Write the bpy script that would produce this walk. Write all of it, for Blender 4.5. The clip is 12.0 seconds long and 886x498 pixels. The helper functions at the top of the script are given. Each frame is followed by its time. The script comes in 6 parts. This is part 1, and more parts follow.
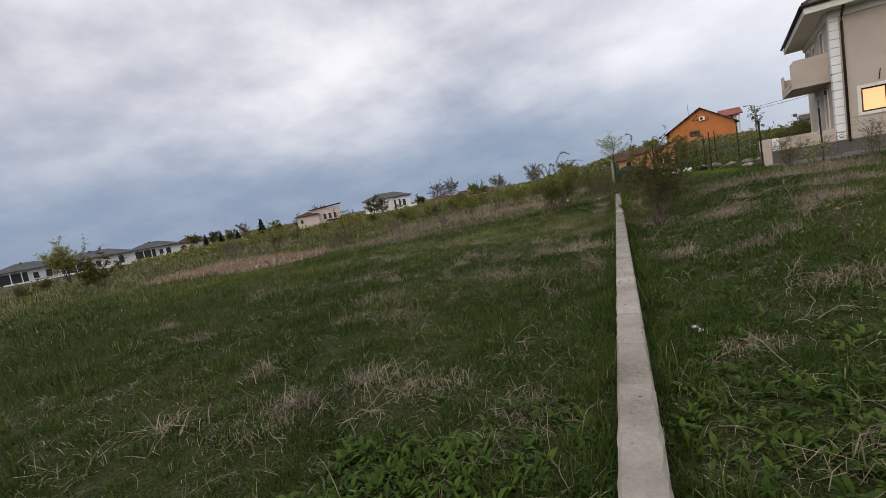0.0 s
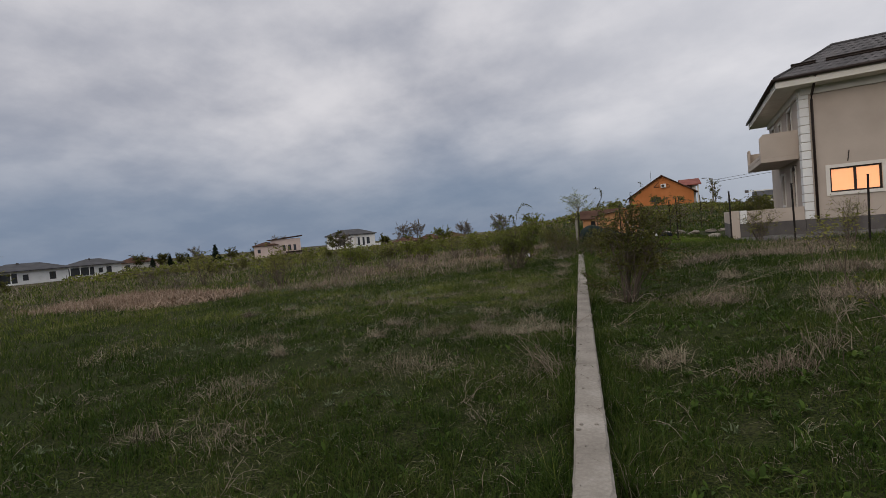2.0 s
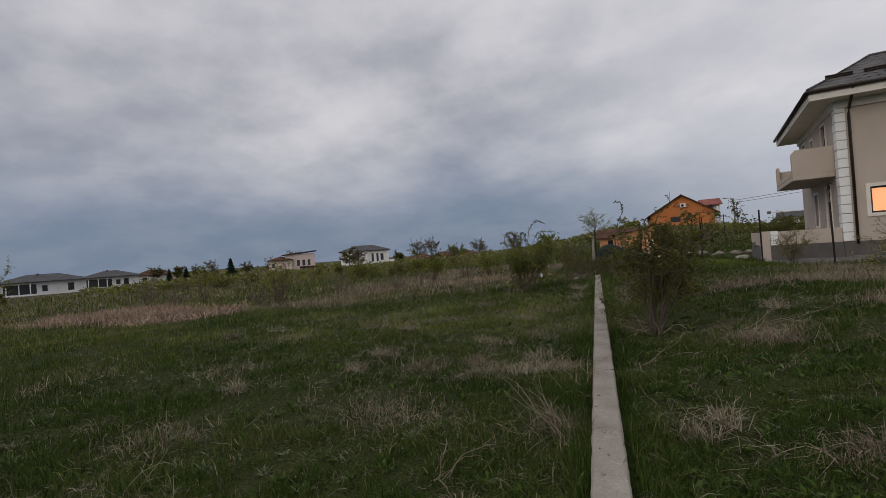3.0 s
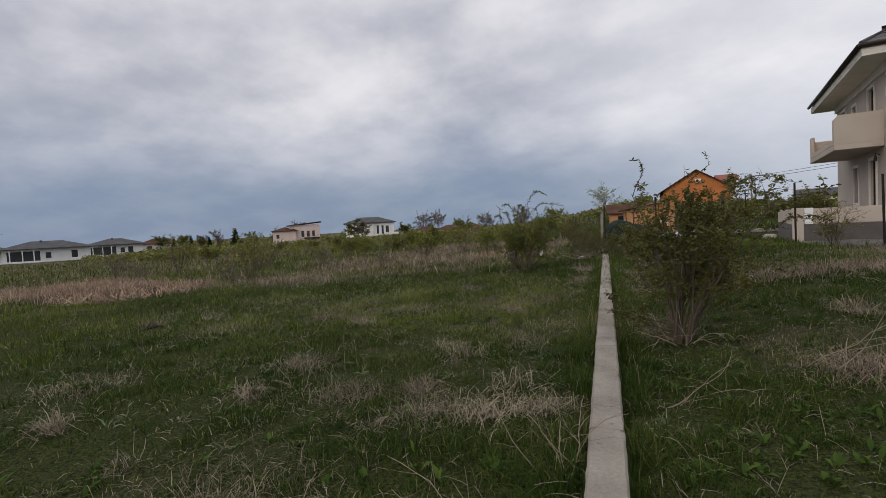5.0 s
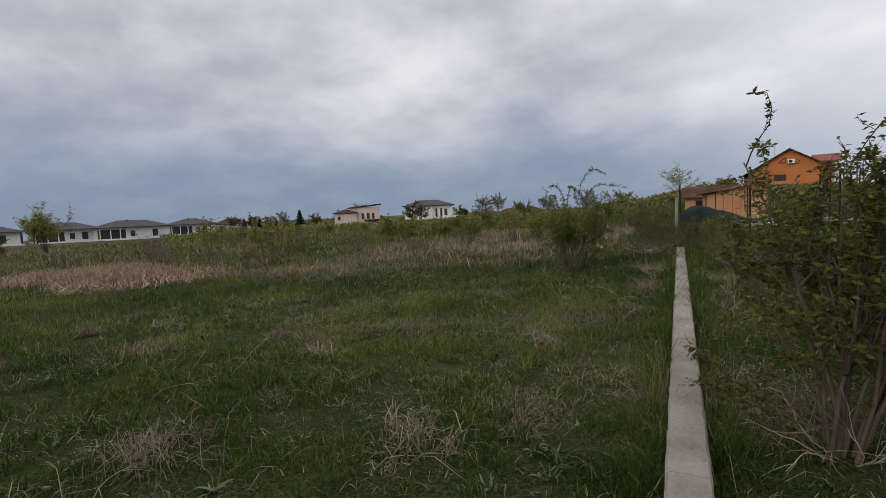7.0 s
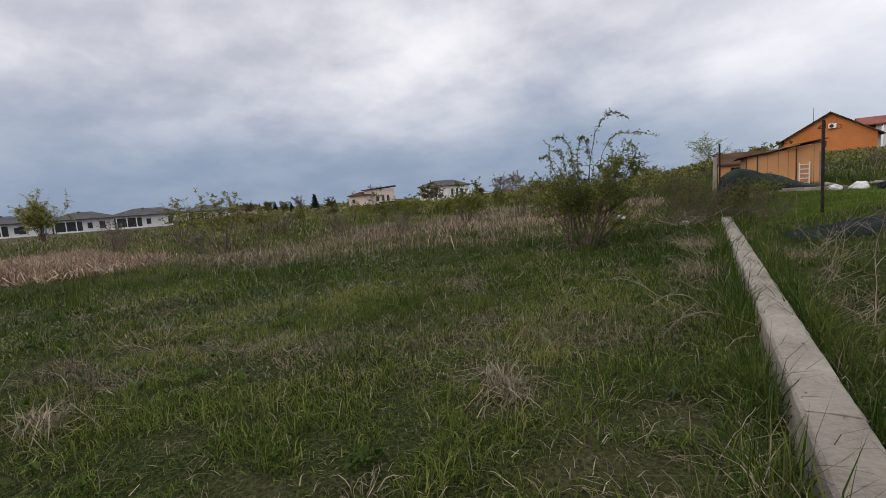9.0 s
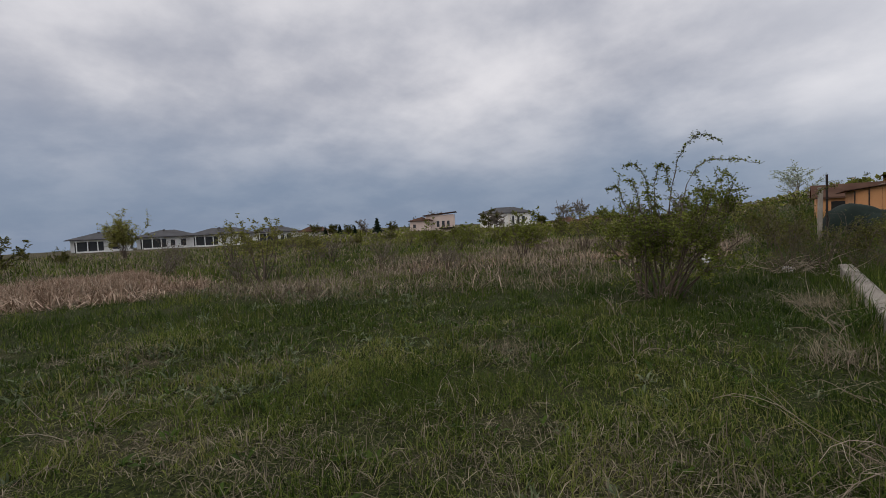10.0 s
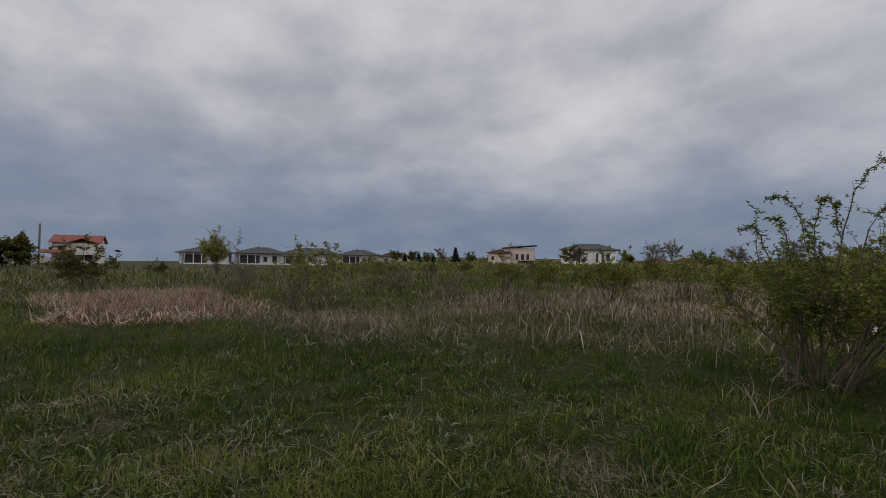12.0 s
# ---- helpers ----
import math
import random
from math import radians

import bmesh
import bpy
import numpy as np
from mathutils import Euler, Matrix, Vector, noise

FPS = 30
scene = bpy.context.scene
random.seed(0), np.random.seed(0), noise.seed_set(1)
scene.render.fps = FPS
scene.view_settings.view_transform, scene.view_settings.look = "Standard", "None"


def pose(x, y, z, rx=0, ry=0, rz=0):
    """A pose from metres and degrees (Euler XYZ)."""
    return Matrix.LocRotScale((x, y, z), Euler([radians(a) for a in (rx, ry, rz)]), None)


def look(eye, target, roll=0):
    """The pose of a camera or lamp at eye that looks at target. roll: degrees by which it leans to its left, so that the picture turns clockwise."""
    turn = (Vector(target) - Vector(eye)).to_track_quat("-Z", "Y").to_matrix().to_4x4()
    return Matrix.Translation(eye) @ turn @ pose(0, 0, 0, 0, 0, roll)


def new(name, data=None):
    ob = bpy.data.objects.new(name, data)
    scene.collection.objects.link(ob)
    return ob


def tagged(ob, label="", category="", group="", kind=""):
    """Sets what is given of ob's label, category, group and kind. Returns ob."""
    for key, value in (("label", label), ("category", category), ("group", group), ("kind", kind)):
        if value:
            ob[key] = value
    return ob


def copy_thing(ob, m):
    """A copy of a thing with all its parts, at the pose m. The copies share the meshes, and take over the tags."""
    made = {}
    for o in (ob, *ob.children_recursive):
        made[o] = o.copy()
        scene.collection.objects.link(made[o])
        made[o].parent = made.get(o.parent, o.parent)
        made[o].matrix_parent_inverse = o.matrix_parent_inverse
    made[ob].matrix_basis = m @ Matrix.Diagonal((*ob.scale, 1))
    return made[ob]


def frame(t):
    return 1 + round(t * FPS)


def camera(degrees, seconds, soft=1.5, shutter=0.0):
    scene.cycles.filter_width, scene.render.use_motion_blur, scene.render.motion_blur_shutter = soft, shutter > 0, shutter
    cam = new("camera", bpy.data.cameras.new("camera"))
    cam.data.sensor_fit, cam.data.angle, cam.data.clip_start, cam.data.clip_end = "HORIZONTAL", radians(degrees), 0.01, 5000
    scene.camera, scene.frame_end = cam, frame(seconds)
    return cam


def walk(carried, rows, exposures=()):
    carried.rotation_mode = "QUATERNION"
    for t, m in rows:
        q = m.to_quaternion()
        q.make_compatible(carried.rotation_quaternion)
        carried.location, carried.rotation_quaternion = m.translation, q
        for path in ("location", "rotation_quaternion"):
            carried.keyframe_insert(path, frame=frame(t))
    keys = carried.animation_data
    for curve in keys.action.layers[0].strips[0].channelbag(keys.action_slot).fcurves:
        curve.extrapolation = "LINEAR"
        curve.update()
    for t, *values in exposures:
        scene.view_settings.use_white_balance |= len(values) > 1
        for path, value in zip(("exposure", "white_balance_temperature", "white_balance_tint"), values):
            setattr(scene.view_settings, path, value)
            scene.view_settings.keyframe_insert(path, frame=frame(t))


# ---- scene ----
cam = camera(87.0, 12.0, soft=0.85)
METRES, EYE, TILT, LEAN, TURN = 15.0, 1.5, 3.5, -5.4, 22.0
ROWS = [
    (0.0, 0.0, 0.0, 0.0, -2.7, -10.23, 15.15),
    (0.5, 0.0136, 0.0401, -0.0046, -6.1, -8.56, 12.53),
    (1.0, 0.0289, 0.0749, -0.0076, -6.23, -7.61, 11.08),
    (1.5, 0.0449, 0.1153, -0.0105, -7.76, -7.39, 9.66),
    (2.0, 0.063, 0.1596, -0.0131, -6.38, -5.8, 9.82),
    (2.5, 0.0785, 0.1963, -0.0178, -5.82, -4.24, 9.57),
    (3.0, 0.0915, 0.233, -0.0217, -4.45, -3.36, 9.08),
    (5.0, 0.1502, 0.3742, -0.0375, -3.37, -6.49, 8.22),
    (5.5, 0.1658, 0.4183, -0.0418, -1.89, -6.76, 8.23),
    (6.0, 0.1807, 0.4629, -0.0391, 1.05, -5.47, 8.31),
    (6.5, 0.1958, 0.4995, -0.0464, 3.2, -6.2, 7.55),
    (7.0, 0.2127, 0.5426, -0.0516, 4.29, -7.47, 8.12),
    (9.0, 0.2591, 0.7381, -0.0949, 6.57, -9.38, 9.7),
    (9.5, 0.2664, 0.7968, -0.095, 8.81, -7.4, 10.02),
    (10.0, 0.2667, 0.8318, -0.0926, 14.21, -5.0, 8.62),
    (10.5, 0.2657, 0.8653, -0.0901, 19.86, -2.51, 7.5),
    (11.0, 0.2665, 0.8939, -0.0939, 24.27, -1.67, 6.9),
    (11.5, 0.2551, 0.9218, -0.0948, 26.29, -1.3, 5.68),
    (12.0, 0.2496, 0.9398, -0.0923, 24.04, -0.02, 5.4),
]
walk(cam, [(t, pose(0, 0, EYE, TILT, LEAN, TURN) @ pose(METRES * x, METRES * y, METRES * z, 90 + pitch, roll, yaw)) for t, x, y, z, yaw, pitch, roll in ROWS],
     [(0.0, 0.38), (0.5, 0.2), (1.0, 0.08), (1.5, 0.0), (2.0, -0.12), (2.5, -0.24), (3.0, -0.22), (5.0, 0.12), (6.0, -0.02), (6.5, -0.05), (7.0, 0.14), (9.0, 0.36), (9.5, 0.24), (10.0, 0.02), (10.5, -0.2), (11.0, -0.18), (11.5, -0.1), (12.0, -0.26)])

# ---- world and sun: an overcast evening ----
world = bpy.data.worlds.new("overcast_sky")
scene.world = world
world.use_nodes = True
wt = world.node_tree
wt.nodes.clear()


def wnode(kind, **inputs):
    n = wt.nodes.new(kind)
    for k, v in inputs.items():
        n.inputs[k].default_value = v
    return n


def wmath(op, a, b=None, clamp=False):
    n = wt.nodes.new("ShaderNodeMath")
    n.operation, n.use_clamp = op, clamp
    for i, v in enumerate((a, b)):
        if v is None:
            continue
        if isinstance(v, (int, float)):
            n.inputs[i].default_value = v
        else:
            wt.links.new(v, n.inputs[i])
    return n.outputs[0]


def wmix(fac, a, b):
    n = wt.nodes.new("ShaderNodeMix")
    n.data_type = "RGBA"
    for sock, v in ((n.inputs[0], fac), (n.inputs[6], a), (n.inputs[7], b)):
        if isinstance(v, (int, float)):
            sock.default_value = v
        elif isinstance(v, tuple):
            sock.default_value = (*v, 1)
        else:
            wt.links.new(v, sock)
    return n.outputs[2]


sky = wt.nodes.new("ShaderNodeTexSky")
sky.sky_type, sky.sun_disc = "NISHITA", False
SUN_UP, SUN_ROUND = radians(22), radians(205)
sky.sun_elevation, sky.sun_rotation = SUN_UP, SUN_ROUND
coord = wt.nodes.new("ShaderNodeTexCoord")
sep = wt.nodes.new("ShaderNodeSeparateXYZ")
wt.links.new(coord.outputs["Generated"], sep.inputs[0])
up = wmath("MAXIMUM", sep.outputs[2], 0.0)
den = wmath("ADD", up, 0.33)
lay = wt.nodes.new("ShaderNodeCombineXYZ")
wt.links.new(wmath("DIVIDE", sep.outputs[0], den), lay.inputs[0])
wt.links.new(wmath("DIVIDE", sep.outputs[1], den), lay.inputs[1])


def cloud(scale, detail, rough, stretch, turn, shift):
    m = wt.nodes.new("ShaderNodeMapping")
    m.inputs["Rotation"].default_value = (0, 0, radians(turn))
    m.inputs["Scale"].default_value = (1, stretch, 1)
    m.inputs["Location"].default_value = (shift, shift * 0.7, shift * 0.3)
    wt.links.new(lay.outputs[0], m.inputs[0])
    n = wnode("ShaderNodeTexNoise", Scale=scale, Detail=detail, Roughness=rough)
    wt.links.new(m.outputs[0], n.inputs["Vector"])
    return n.outputs["Fac"]


def wramp(fac, lo, hi):
    n = wt.nodes.new("ShaderNodeMapRange")
    n.interpolation_type = "SMOOTHSTEP"
    n.inputs[1].default_value, n.inputs[2].default_value = lo, hi
    wt.links.new(fac, n.inputs[0])
    return n.outputs[0]


bands = cloud(1.15, 4.0, 0.45, 1.15, 28, 3.1)
puffs = cloud(3.4, 8.0, 0.56, 1.0, 15, 7.7)
body = wmath("ADD", wmath("MULTIPLY", bands, 0.60), wmath("MULTIPLY", puffs, 0.40))
grey = wmix(wramp(body, 0.34, 0.68), (0.36, 0.375, 0.44), (0.73, 0.715, 0.745))
low = wmix(wramp(puffs, 0.35, 0.7), (0.195, 0.25, 0.352), (0.235, 0.287, 0.385))
high = wramp(wmath("ADD", up, wmath("MULTIPLY", wmath("SUBTRACT", bands, 0.5), 0.16)), 0.04, 0.30)
clouds = wmix(high, low, grey)
clouds = wmix(wramp(up, 0.48, 0.95), clouds, (1.22, 1.20, 1.20))
# a broad bright glow is added to the cloud colour over the houses
toward = wt.nodes.new("ShaderNodeVectorMath")
toward.operation = "DOT_PRODUCT"
toward.inputs[1].default_value = Vector((0.55, 0.68, 0.48)).normalized()
wt.links.new(coord.outputs["Generated"], toward.inputs[0])
thin = wramp(toward.outputs["Value"], 0.62, 1.0)
clouds = wmix(wmath("MULTIPLY", thin, 0.42), clouds, (0.98, 0.96, 0.98))
add = wt.nodes.new("ShaderNodeAddShader")
bg_clouds = wnode("ShaderNodeBackground", Strength=1.0)
bg_sky = wnode("ShaderNodeBackground", Strength=0.004)
wt.links.new(clouds, bg_clouds.inputs[0])
wt.links.new(sky.outputs[0], bg_sky.inputs[0])
wt.links.new(bg_clouds.outputs[0], add.inputs[0])
wt.links.new(bg_sky.outputs[0], add.inputs[1])
wt.links.new(add.outputs[0], wt.nodes.new("ShaderNodeOutputWorld").inputs[0])

sun_data = bpy.data.lights.new("sun", "SUN")
sun_data.energy, sun_data.angle, sun_data.color = 0.85, radians(35), (1.0, 0.88, 0.74)
sun = new("sun", sun_data)
sun.matrix_world = look((0, 0, 50), (math.sin(SUN_ROUND) * -40, math.cos(SUN_ROUND) * -40, 50 - 40 * math.tan(SUN_UP)))


# ---- materials ----
def material(name, stops, scale=4.0, rough=0.85, detail=6.0, bump=0.0, bump_scale=40.0, metal=0.0, grain=0.25, grain_scale=90.0,
             island=0.0, piece=0.0, through_light=0.0, stretch=(1, 1, 1), spec=0.3):
    """Colour from two scales of noise through the stops; island and piece shift it leaf by leaf or piece by piece."""
    m = bpy.data.materials.new(name)
    m.use_nodes = True
    nt = m.node_tree
    p = nt.nodes["Principled BSDF"]
    p.inputs["Roughness"].default_value, p.inputs["Metallic"].default_value = rough, metal
    p.inputs["Specular IOR Level"].default_value = spec
    tc = nt.nodes.new("ShaderNodeTexCoord")
    mp = nt.nodes.new("ShaderNodeMapping")
    mp.inputs["Scale"].default_value = stretch
    nt.links.new(tc.outputs["Object"], mp.inputs[0])

    def noise_fac(s, d):
        n = nt.nodes.new("ShaderNodeTexNoise")
        n.inputs["Scale"].default_value, n.inputs["Detail"].default_value = s, d
        nt.links.new(mp.outputs[0], n.inputs["Vector"])
        return n.outputs["Fac"]

    def op(kind, a, b):
        n = nt.nodes.new("ShaderNodeMath")
        n.operation = kind
        for i, v in enumerate((a, b)):
            if isinstance(v, (int, float)):
                n.inputs[i].default_value = v
            else:
                nt.links.new(v, n.inputs[i])
        return n.outputs[0]

    fac = noise_fac(scale, detail)
    fac = op("ADD", op("MULTIPLY", op("SUBTRACT", fac, 0.5), 1.6), 0.5)
    if grain:
        fac = op("ADD", fac, op("MULTIPLY", op("SUBTRACT", noise_fac(grain_scale, 3.0), 0.5), grain * 2))
    if island:
        g = nt.nodes.new("ShaderNodeNewGeometry")
        fac = op("ADD", fac, op("MULTIPLY", op("SUBTRACT", g.outputs["Random Per Island"], 0.5), island * 2))
    if piece:
        g = nt.nodes.new("ShaderNodeObjectInfo")
        fac = op("ADD", fac, op("MULTIPLY", op("SUBTRACT", g.outputs["Random"], 0.5), piece * 2))
    ramp = nt.nodes.new("ShaderNodeValToRGB")
    els = ramp.color_ramp.elements
    while len(els) < len(stops):
        els.new(0.5)
    for i, c in enumerate(stops):
        els[i].position = i / max(1, len(stops) - 1)
        els[i].color = (*c, 1)
    nt.links.new(fac, ramp.inputs[0])
    nt.links.new(ramp.outputs[0], p.inputs["Base Color"])
    if bump:
        b = nt.nodes.new("ShaderNodeBump")
        b.inputs["Strength"].default_value, b.inputs["Distance"].default_value = bump, 0.02
        nt.links.new(noise_fac(bump_scale, 8.0), b.inputs["Height"])
        nt.links.new(b.outputs[0], p.inputs["Normal"])
    if through_light:
        tr = nt.nodes.new("ShaderNodeBsdfTranslucent")
        mx = nt.nodes.new("ShaderNodeMixShader")
        mx.inputs[0].default_value = through_light
        nt.links.new(ramp.outputs[0], tr.inputs[0])
        nt.links.new(p.outputs[0], mx.inputs[1])
        nt.links.new(tr.outputs[0], mx.inputs[2])
        nt.links.new(mx.outputs[0], nt.nodes["Material Output"].inputs[0])
    return m


M_GRASS = material("fresh_grass", [(0.014, 0.029, 0.005), (0.031, 0.058, 0.009), (0.054, 0.084, 0.015), (0.115, 0.118, 0.04)], 0.5, 0.65, island=0.35, grain=0, through_light=0.25, spec=0.08)
M_GRASS_PALE = material("yellowish_grass", [(0.046, 0.070, 0.011), (0.088, 0.122, 0.020), (0.14, 0.17, 0.036), (0.23, 0.22, 0.078)], 0.8, 0.65, island=0.4, grain=0, through_light=0.25, spec=0.08)
M_LAWN = material("lawn_grass", [(0.055, 0.092, 0.013), (0.095, 0.15, 0.022), (0.15, 0.20, 0.04)], 0.8, 0.65, island=0.4, grain=0, through_light=0.25, spec=0.05)
M_SAGE = material("grey_green_weed", [(0.055, 0.075, 0.034), (0.105, 0.135, 0.066), (0.19, 0.215, 0.13)], 2.0, 0.5, island=0.45, grain=0, through_light=0.2, spec=0.2)
M_DRY = material("dry_grass_blades", [(0.095, 0.080, 0.056), (0.185, 0.156, 0.112), (0.33, 0.285, 0.21)], 0.7, 0.8, island=0.45, grain=0, through_light=0.1, spec=0.08)
M_STRAW = material("weathered_straw", [(0.075, 0.063, 0.047), (0.15, 0.127, 0.095), (0.27, 0.235, 0.18)], 1.5, 0.85, island=0.5, grain=0, spec=0.05)
M_REED = material("dry_reeds", [(0.19, 0.128, 0.09), (0.30, 0.215, 0.158), (0.45, 0.355, 0.275)], 0.5, 0.8, island=0.5, grain=0, through_light=0.1, spec=0.08)
M_BROWN = material("brown_weeds", [(0.115, 0.088, 0.068), (0.205, 0.162, 0.125), (0.32, 0.265, 0.205)], 0.4, 0.85, island=0.5, grain=0, spec=0.08)
M_STALK = material("dead_stalks", [(0.13, 0.10, 0.078), (0.24, 0.195, 0.152), (0.39, 0.335, 0.27)], 2.0, 0.85, island=0.5, grain=0.1, spec=0.08)
M_WEED = material("broad_leaf_weed", [(0.026, 0.048, 0.008), (0.045, 0.080, 0.012), (0.075, 0.115, 0.02)], 2.0, 0.55, island=0.4, grain=0.1, through_light=0.25, spec=0.08)
M_LEAF = material("shrub_leaves", [(0.075, 0.088, 0.014), (0.135, 0.155, 0.026), (0.22, 0.24, 0.05)], 1.2, 0.6, island=0.45, grain=0, through_light=0.3, spec=0.08)
M_LEAF_DIM = material("shrub_leaves_dark", [(0.050, 0.056, 0.013), (0.092, 0.096, 0.023), (0.16, 0.152, 0.044)], 1.2, 0.6, island=0.45, grain=0, through_light=0.25, spec=0.08)
M_LEAF_ROSE = material("wild_rose_leaves", [(0.060, 0.078, 0.014), (0.12, 0.145, 0.026), (0.21, 0.235, 0.05)], 1.2, 0.6, island=0.5, grain=0, through_light=0.3, spec=0.08)
M_LEAF_YELLOW = material("yellow_green_leaves", [(0.12, 0.125, 0.03), (0.20, 0.20, 0.05), (0.30, 0.28, 0.09)], 1.2, 0.6, island=0.4, grain=0, through_light=0.3, spec=0.08)
M_LEAF_WILLOW = material("young_willow_leaves", [(0.17, 0.175, 0.04), (0.27, 0.265, 0.065), (0.38, 0.36, 0.12)], 1.2, 0.6, island=0.4, grain=0, through_light=0.45, spec=0.08)
M_LEAF_PALE = material("silvery_willow_leaves", [(0.26, 0.31, 0.22), (0.38, 0.43, 0.33), (0.50, 0.54, 0.45)], 1.2, 0.6, island=0.4, grain=0, through_light=0.4, spec=0.08)
M_TWIG_FAR = material("bare_twigs", [(0.125, 0.11, 0.092), (0.19, 0.165, 0.138), (0.26, 0.23, 0.19)], 1.2, 0.85, island=0.4, grain=0, spec=0.08)
M_NEEDLE = material("conifer_needles", [(0.010, 0.018, 0.012), (0.020, 0.034, 0.020), (0.035, 0.05, 0.028)], 1.5, 0.7, island=0.4, grain=0, spec=0.08)
M_BARK = material("shrub_bark", [(0.045, 0.034, 0.026), (0.085, 0.065, 0.05), (0.14, 0.11, 0.085)], 6.0, 0.85, island=0.3)
M_CONCRETE = material("weathered_concrete", [(0.125, 0.108, 0.090), (0.205, 0.182, 0.157), (0.255, 0.23, 0.20), (0.34, 0.31, 0.275)], 2.6, 0.92, bump=0.45, bump_scale=70.0, grain=0.38, grain_scale=42.0, piece=0.22)
M_RENDER = material("beige_render", [(0.40, 0.335, 0.285), (0.47, 0.40, 0.345), (0.53, 0.455, 0.395)], 0.7, 0.9, bump=0.15, bump_scale=120.0, grain=0.12)
M_CREAM = material("cream_trim", [(0.62, 0.58, 0.52), (0.70, 0.665, 0.61), (0.76, 0.73, 0.68)], 1.5, 0.8, grain=0.15)
M_WHITE = material("white_paint", [(0.66, 0.66, 0.65), (0.76, 0.76, 0.75), (0.82, 0.82, 0.81)], 0.9, 0.8, grain=0.15)
M_PLINTH = material("grey_plinth", [(0.075, 0.068, 0.066), (0.11, 0.10, 0.096), (0.15, 0.138, 0.13)], 1.4, 0.9, bump=0.3, grain=0.2)
M_ROOF = material("dark_roof_tile", [(0.045, 0.042, 0.045), (0.075, 0.07, 0.073), (0.115, 0.105, 0.108)], 2.0, 0.7, island=0.25, grain=0.2, bump=0.2)
M_ROOF_GREY = material("grey_roof", [(0.034, 0.034, 0.038), (0.05, 0.05, 0.056), (0.075, 0.075, 0.082)], 0.6, 0.75, grain=0.2)
M_ROOF_RED = material("red_roof", [(0.14, 0.04, 0.033), (0.205, 0.06, 0.047), (0.27, 0.09, 0.07)], 0.8, 0.7, grain=0.2)
M_ROOF_BROWN = material("brown_roof", [(0.05, 0.028, 0.022), (0.085, 0.05, 0.038), (0.125, 0.08, 0.06)], 0.8, 0.95, grain=0.2, spec=0.02)
M_ORANGE = material("orange_render", [(0.42, 0.145, 0.045), (0.50, 0.18, 0.06), (0.57, 0.225, 0.085)], 0.5, 0.9, grain=0.15)
M_SHED = material("ochre_shed_wall", [(0.40, 0.19, 0.085), (0.51, 0.26, 0.125), (0.58, 0.33, 0.17)], 0.7, 0.9, grain=0.2)
M_PINK = material("pale_pink_render", [(0.54, 0.42, 0.38), (0.62, 0.50, 0.46), (0.68, 0.57, 0.53)], 0.5, 0.9, grain=0.1)
M_GUTTER = material("dark_brown_metal", [(0.022, 0.014, 0.012), (0.035, 0.024, 0.02), (0.05, 0.036, 0.03)], 3.0, 0.45, metal=0.3)
M_IRON = material("dark_iron", [(0.014, 0.013, 0.013), (0.028, 0.024, 0.022), (0.06, 0.04, 0.03)], 8.0, 0.6, metal=0.5)
M_TARP = material("black_tarp", [(0.008, 0.010, 0.012), (0.018, 0.022, 0.025), (0.03, 0.034, 0.036)], 3.0, 0.9, bump=0.6, bump_scale=8.0, spec=0.02)
M_GREEN_TARP = material("dark_green_sheet", [(0.005, 0.010, 0.008), (0.010, 0.018, 0.015), (0.020, 0.030, 0.026)], 3.0, 0.7, bump=0.6, bump_scale=6.0, spec=0.12)
M_BAG = material("white_plastic", [(0.42, 0.43, 0.44), (0.56, 0.57, 0.58), (0.68, 0.69, 0.70)], 9.0, 0.5, bump=0.5, bump_scale=20.0)
M_STONE = material("stone_cladding", [(0.30, 0.25, 0.205), (0.42, 0.36, 0.30), (0.52, 0.46, 0.40)], 3.0, 0.9, piece=0.4, bump=0.6, bump_scale=25.0)
M_RUBBLE = material("dark_rubble", [(0.05, 0.048, 0.046), (0.10, 0.095, 0.09), (0.18, 0.17, 0.16)], 5.0, 0.95, bump=0.8, bump_scale=18.0, grain=0.4)
# near-black: the darkness of unlit interiors is put into the colour
M_DARK = material("dark_room", [(0.012, 0.012, 0.014), (0.02, 0.02, 0.022)], 2.0, 0.8)
M_WOODEN = material("grey_wood", [(0.13, 0.10, 0.08), (0.22, 0.175, 0.14), (0.30, 0.25, 0.20)], 3.0, 0.85, stretch=(1, 1, 6))


def glass_material():
    m = bpy.data.materials.new("window_glass")
    m.use_nodes = True
    p = m.node_tree.nodes["Principled BSDF"]
    p.inputs["Base Color"].default_value = (0.05, 0.055, 0.065, 1)
    p.inputs["Roughness"].default_value, p.inputs["Specular IOR Level"].default_value = 0.06, 0.8
    return m


def glow_pane_material():
    """Orange panes with their glow put in as emission; no lamp stands behind."""
    m = bpy.data.materials.new("glowing_orange_pane")
    m.use_nodes = True
    p = m.node_tree.nodes["Principled BSDF"]
    n = m.node_tree.nodes.new("ShaderNodeTexNoise")
    n.inputs["Scale"].default_value = 1.3
    r = m.node_tree.nodes.new("ShaderNodeValToRGB")
    r.color_ramp.elements[0].color, r.color_ramp.elements[1].color = (0.93, 0.40, 0.17, 1), (1.0, 0.48, 0.24, 1)
    m.node_tree.links.new(n.outputs["Fac"], r.inputs[0])
    m.node_tree.links.new(r.outputs[0], p.inputs["Base Color"])
    m.node_tree.links.new(r.outputs[0], p.inputs["Emission Color"])
    p.inputs["Emission Strength"].default_value = 0.75
    return m


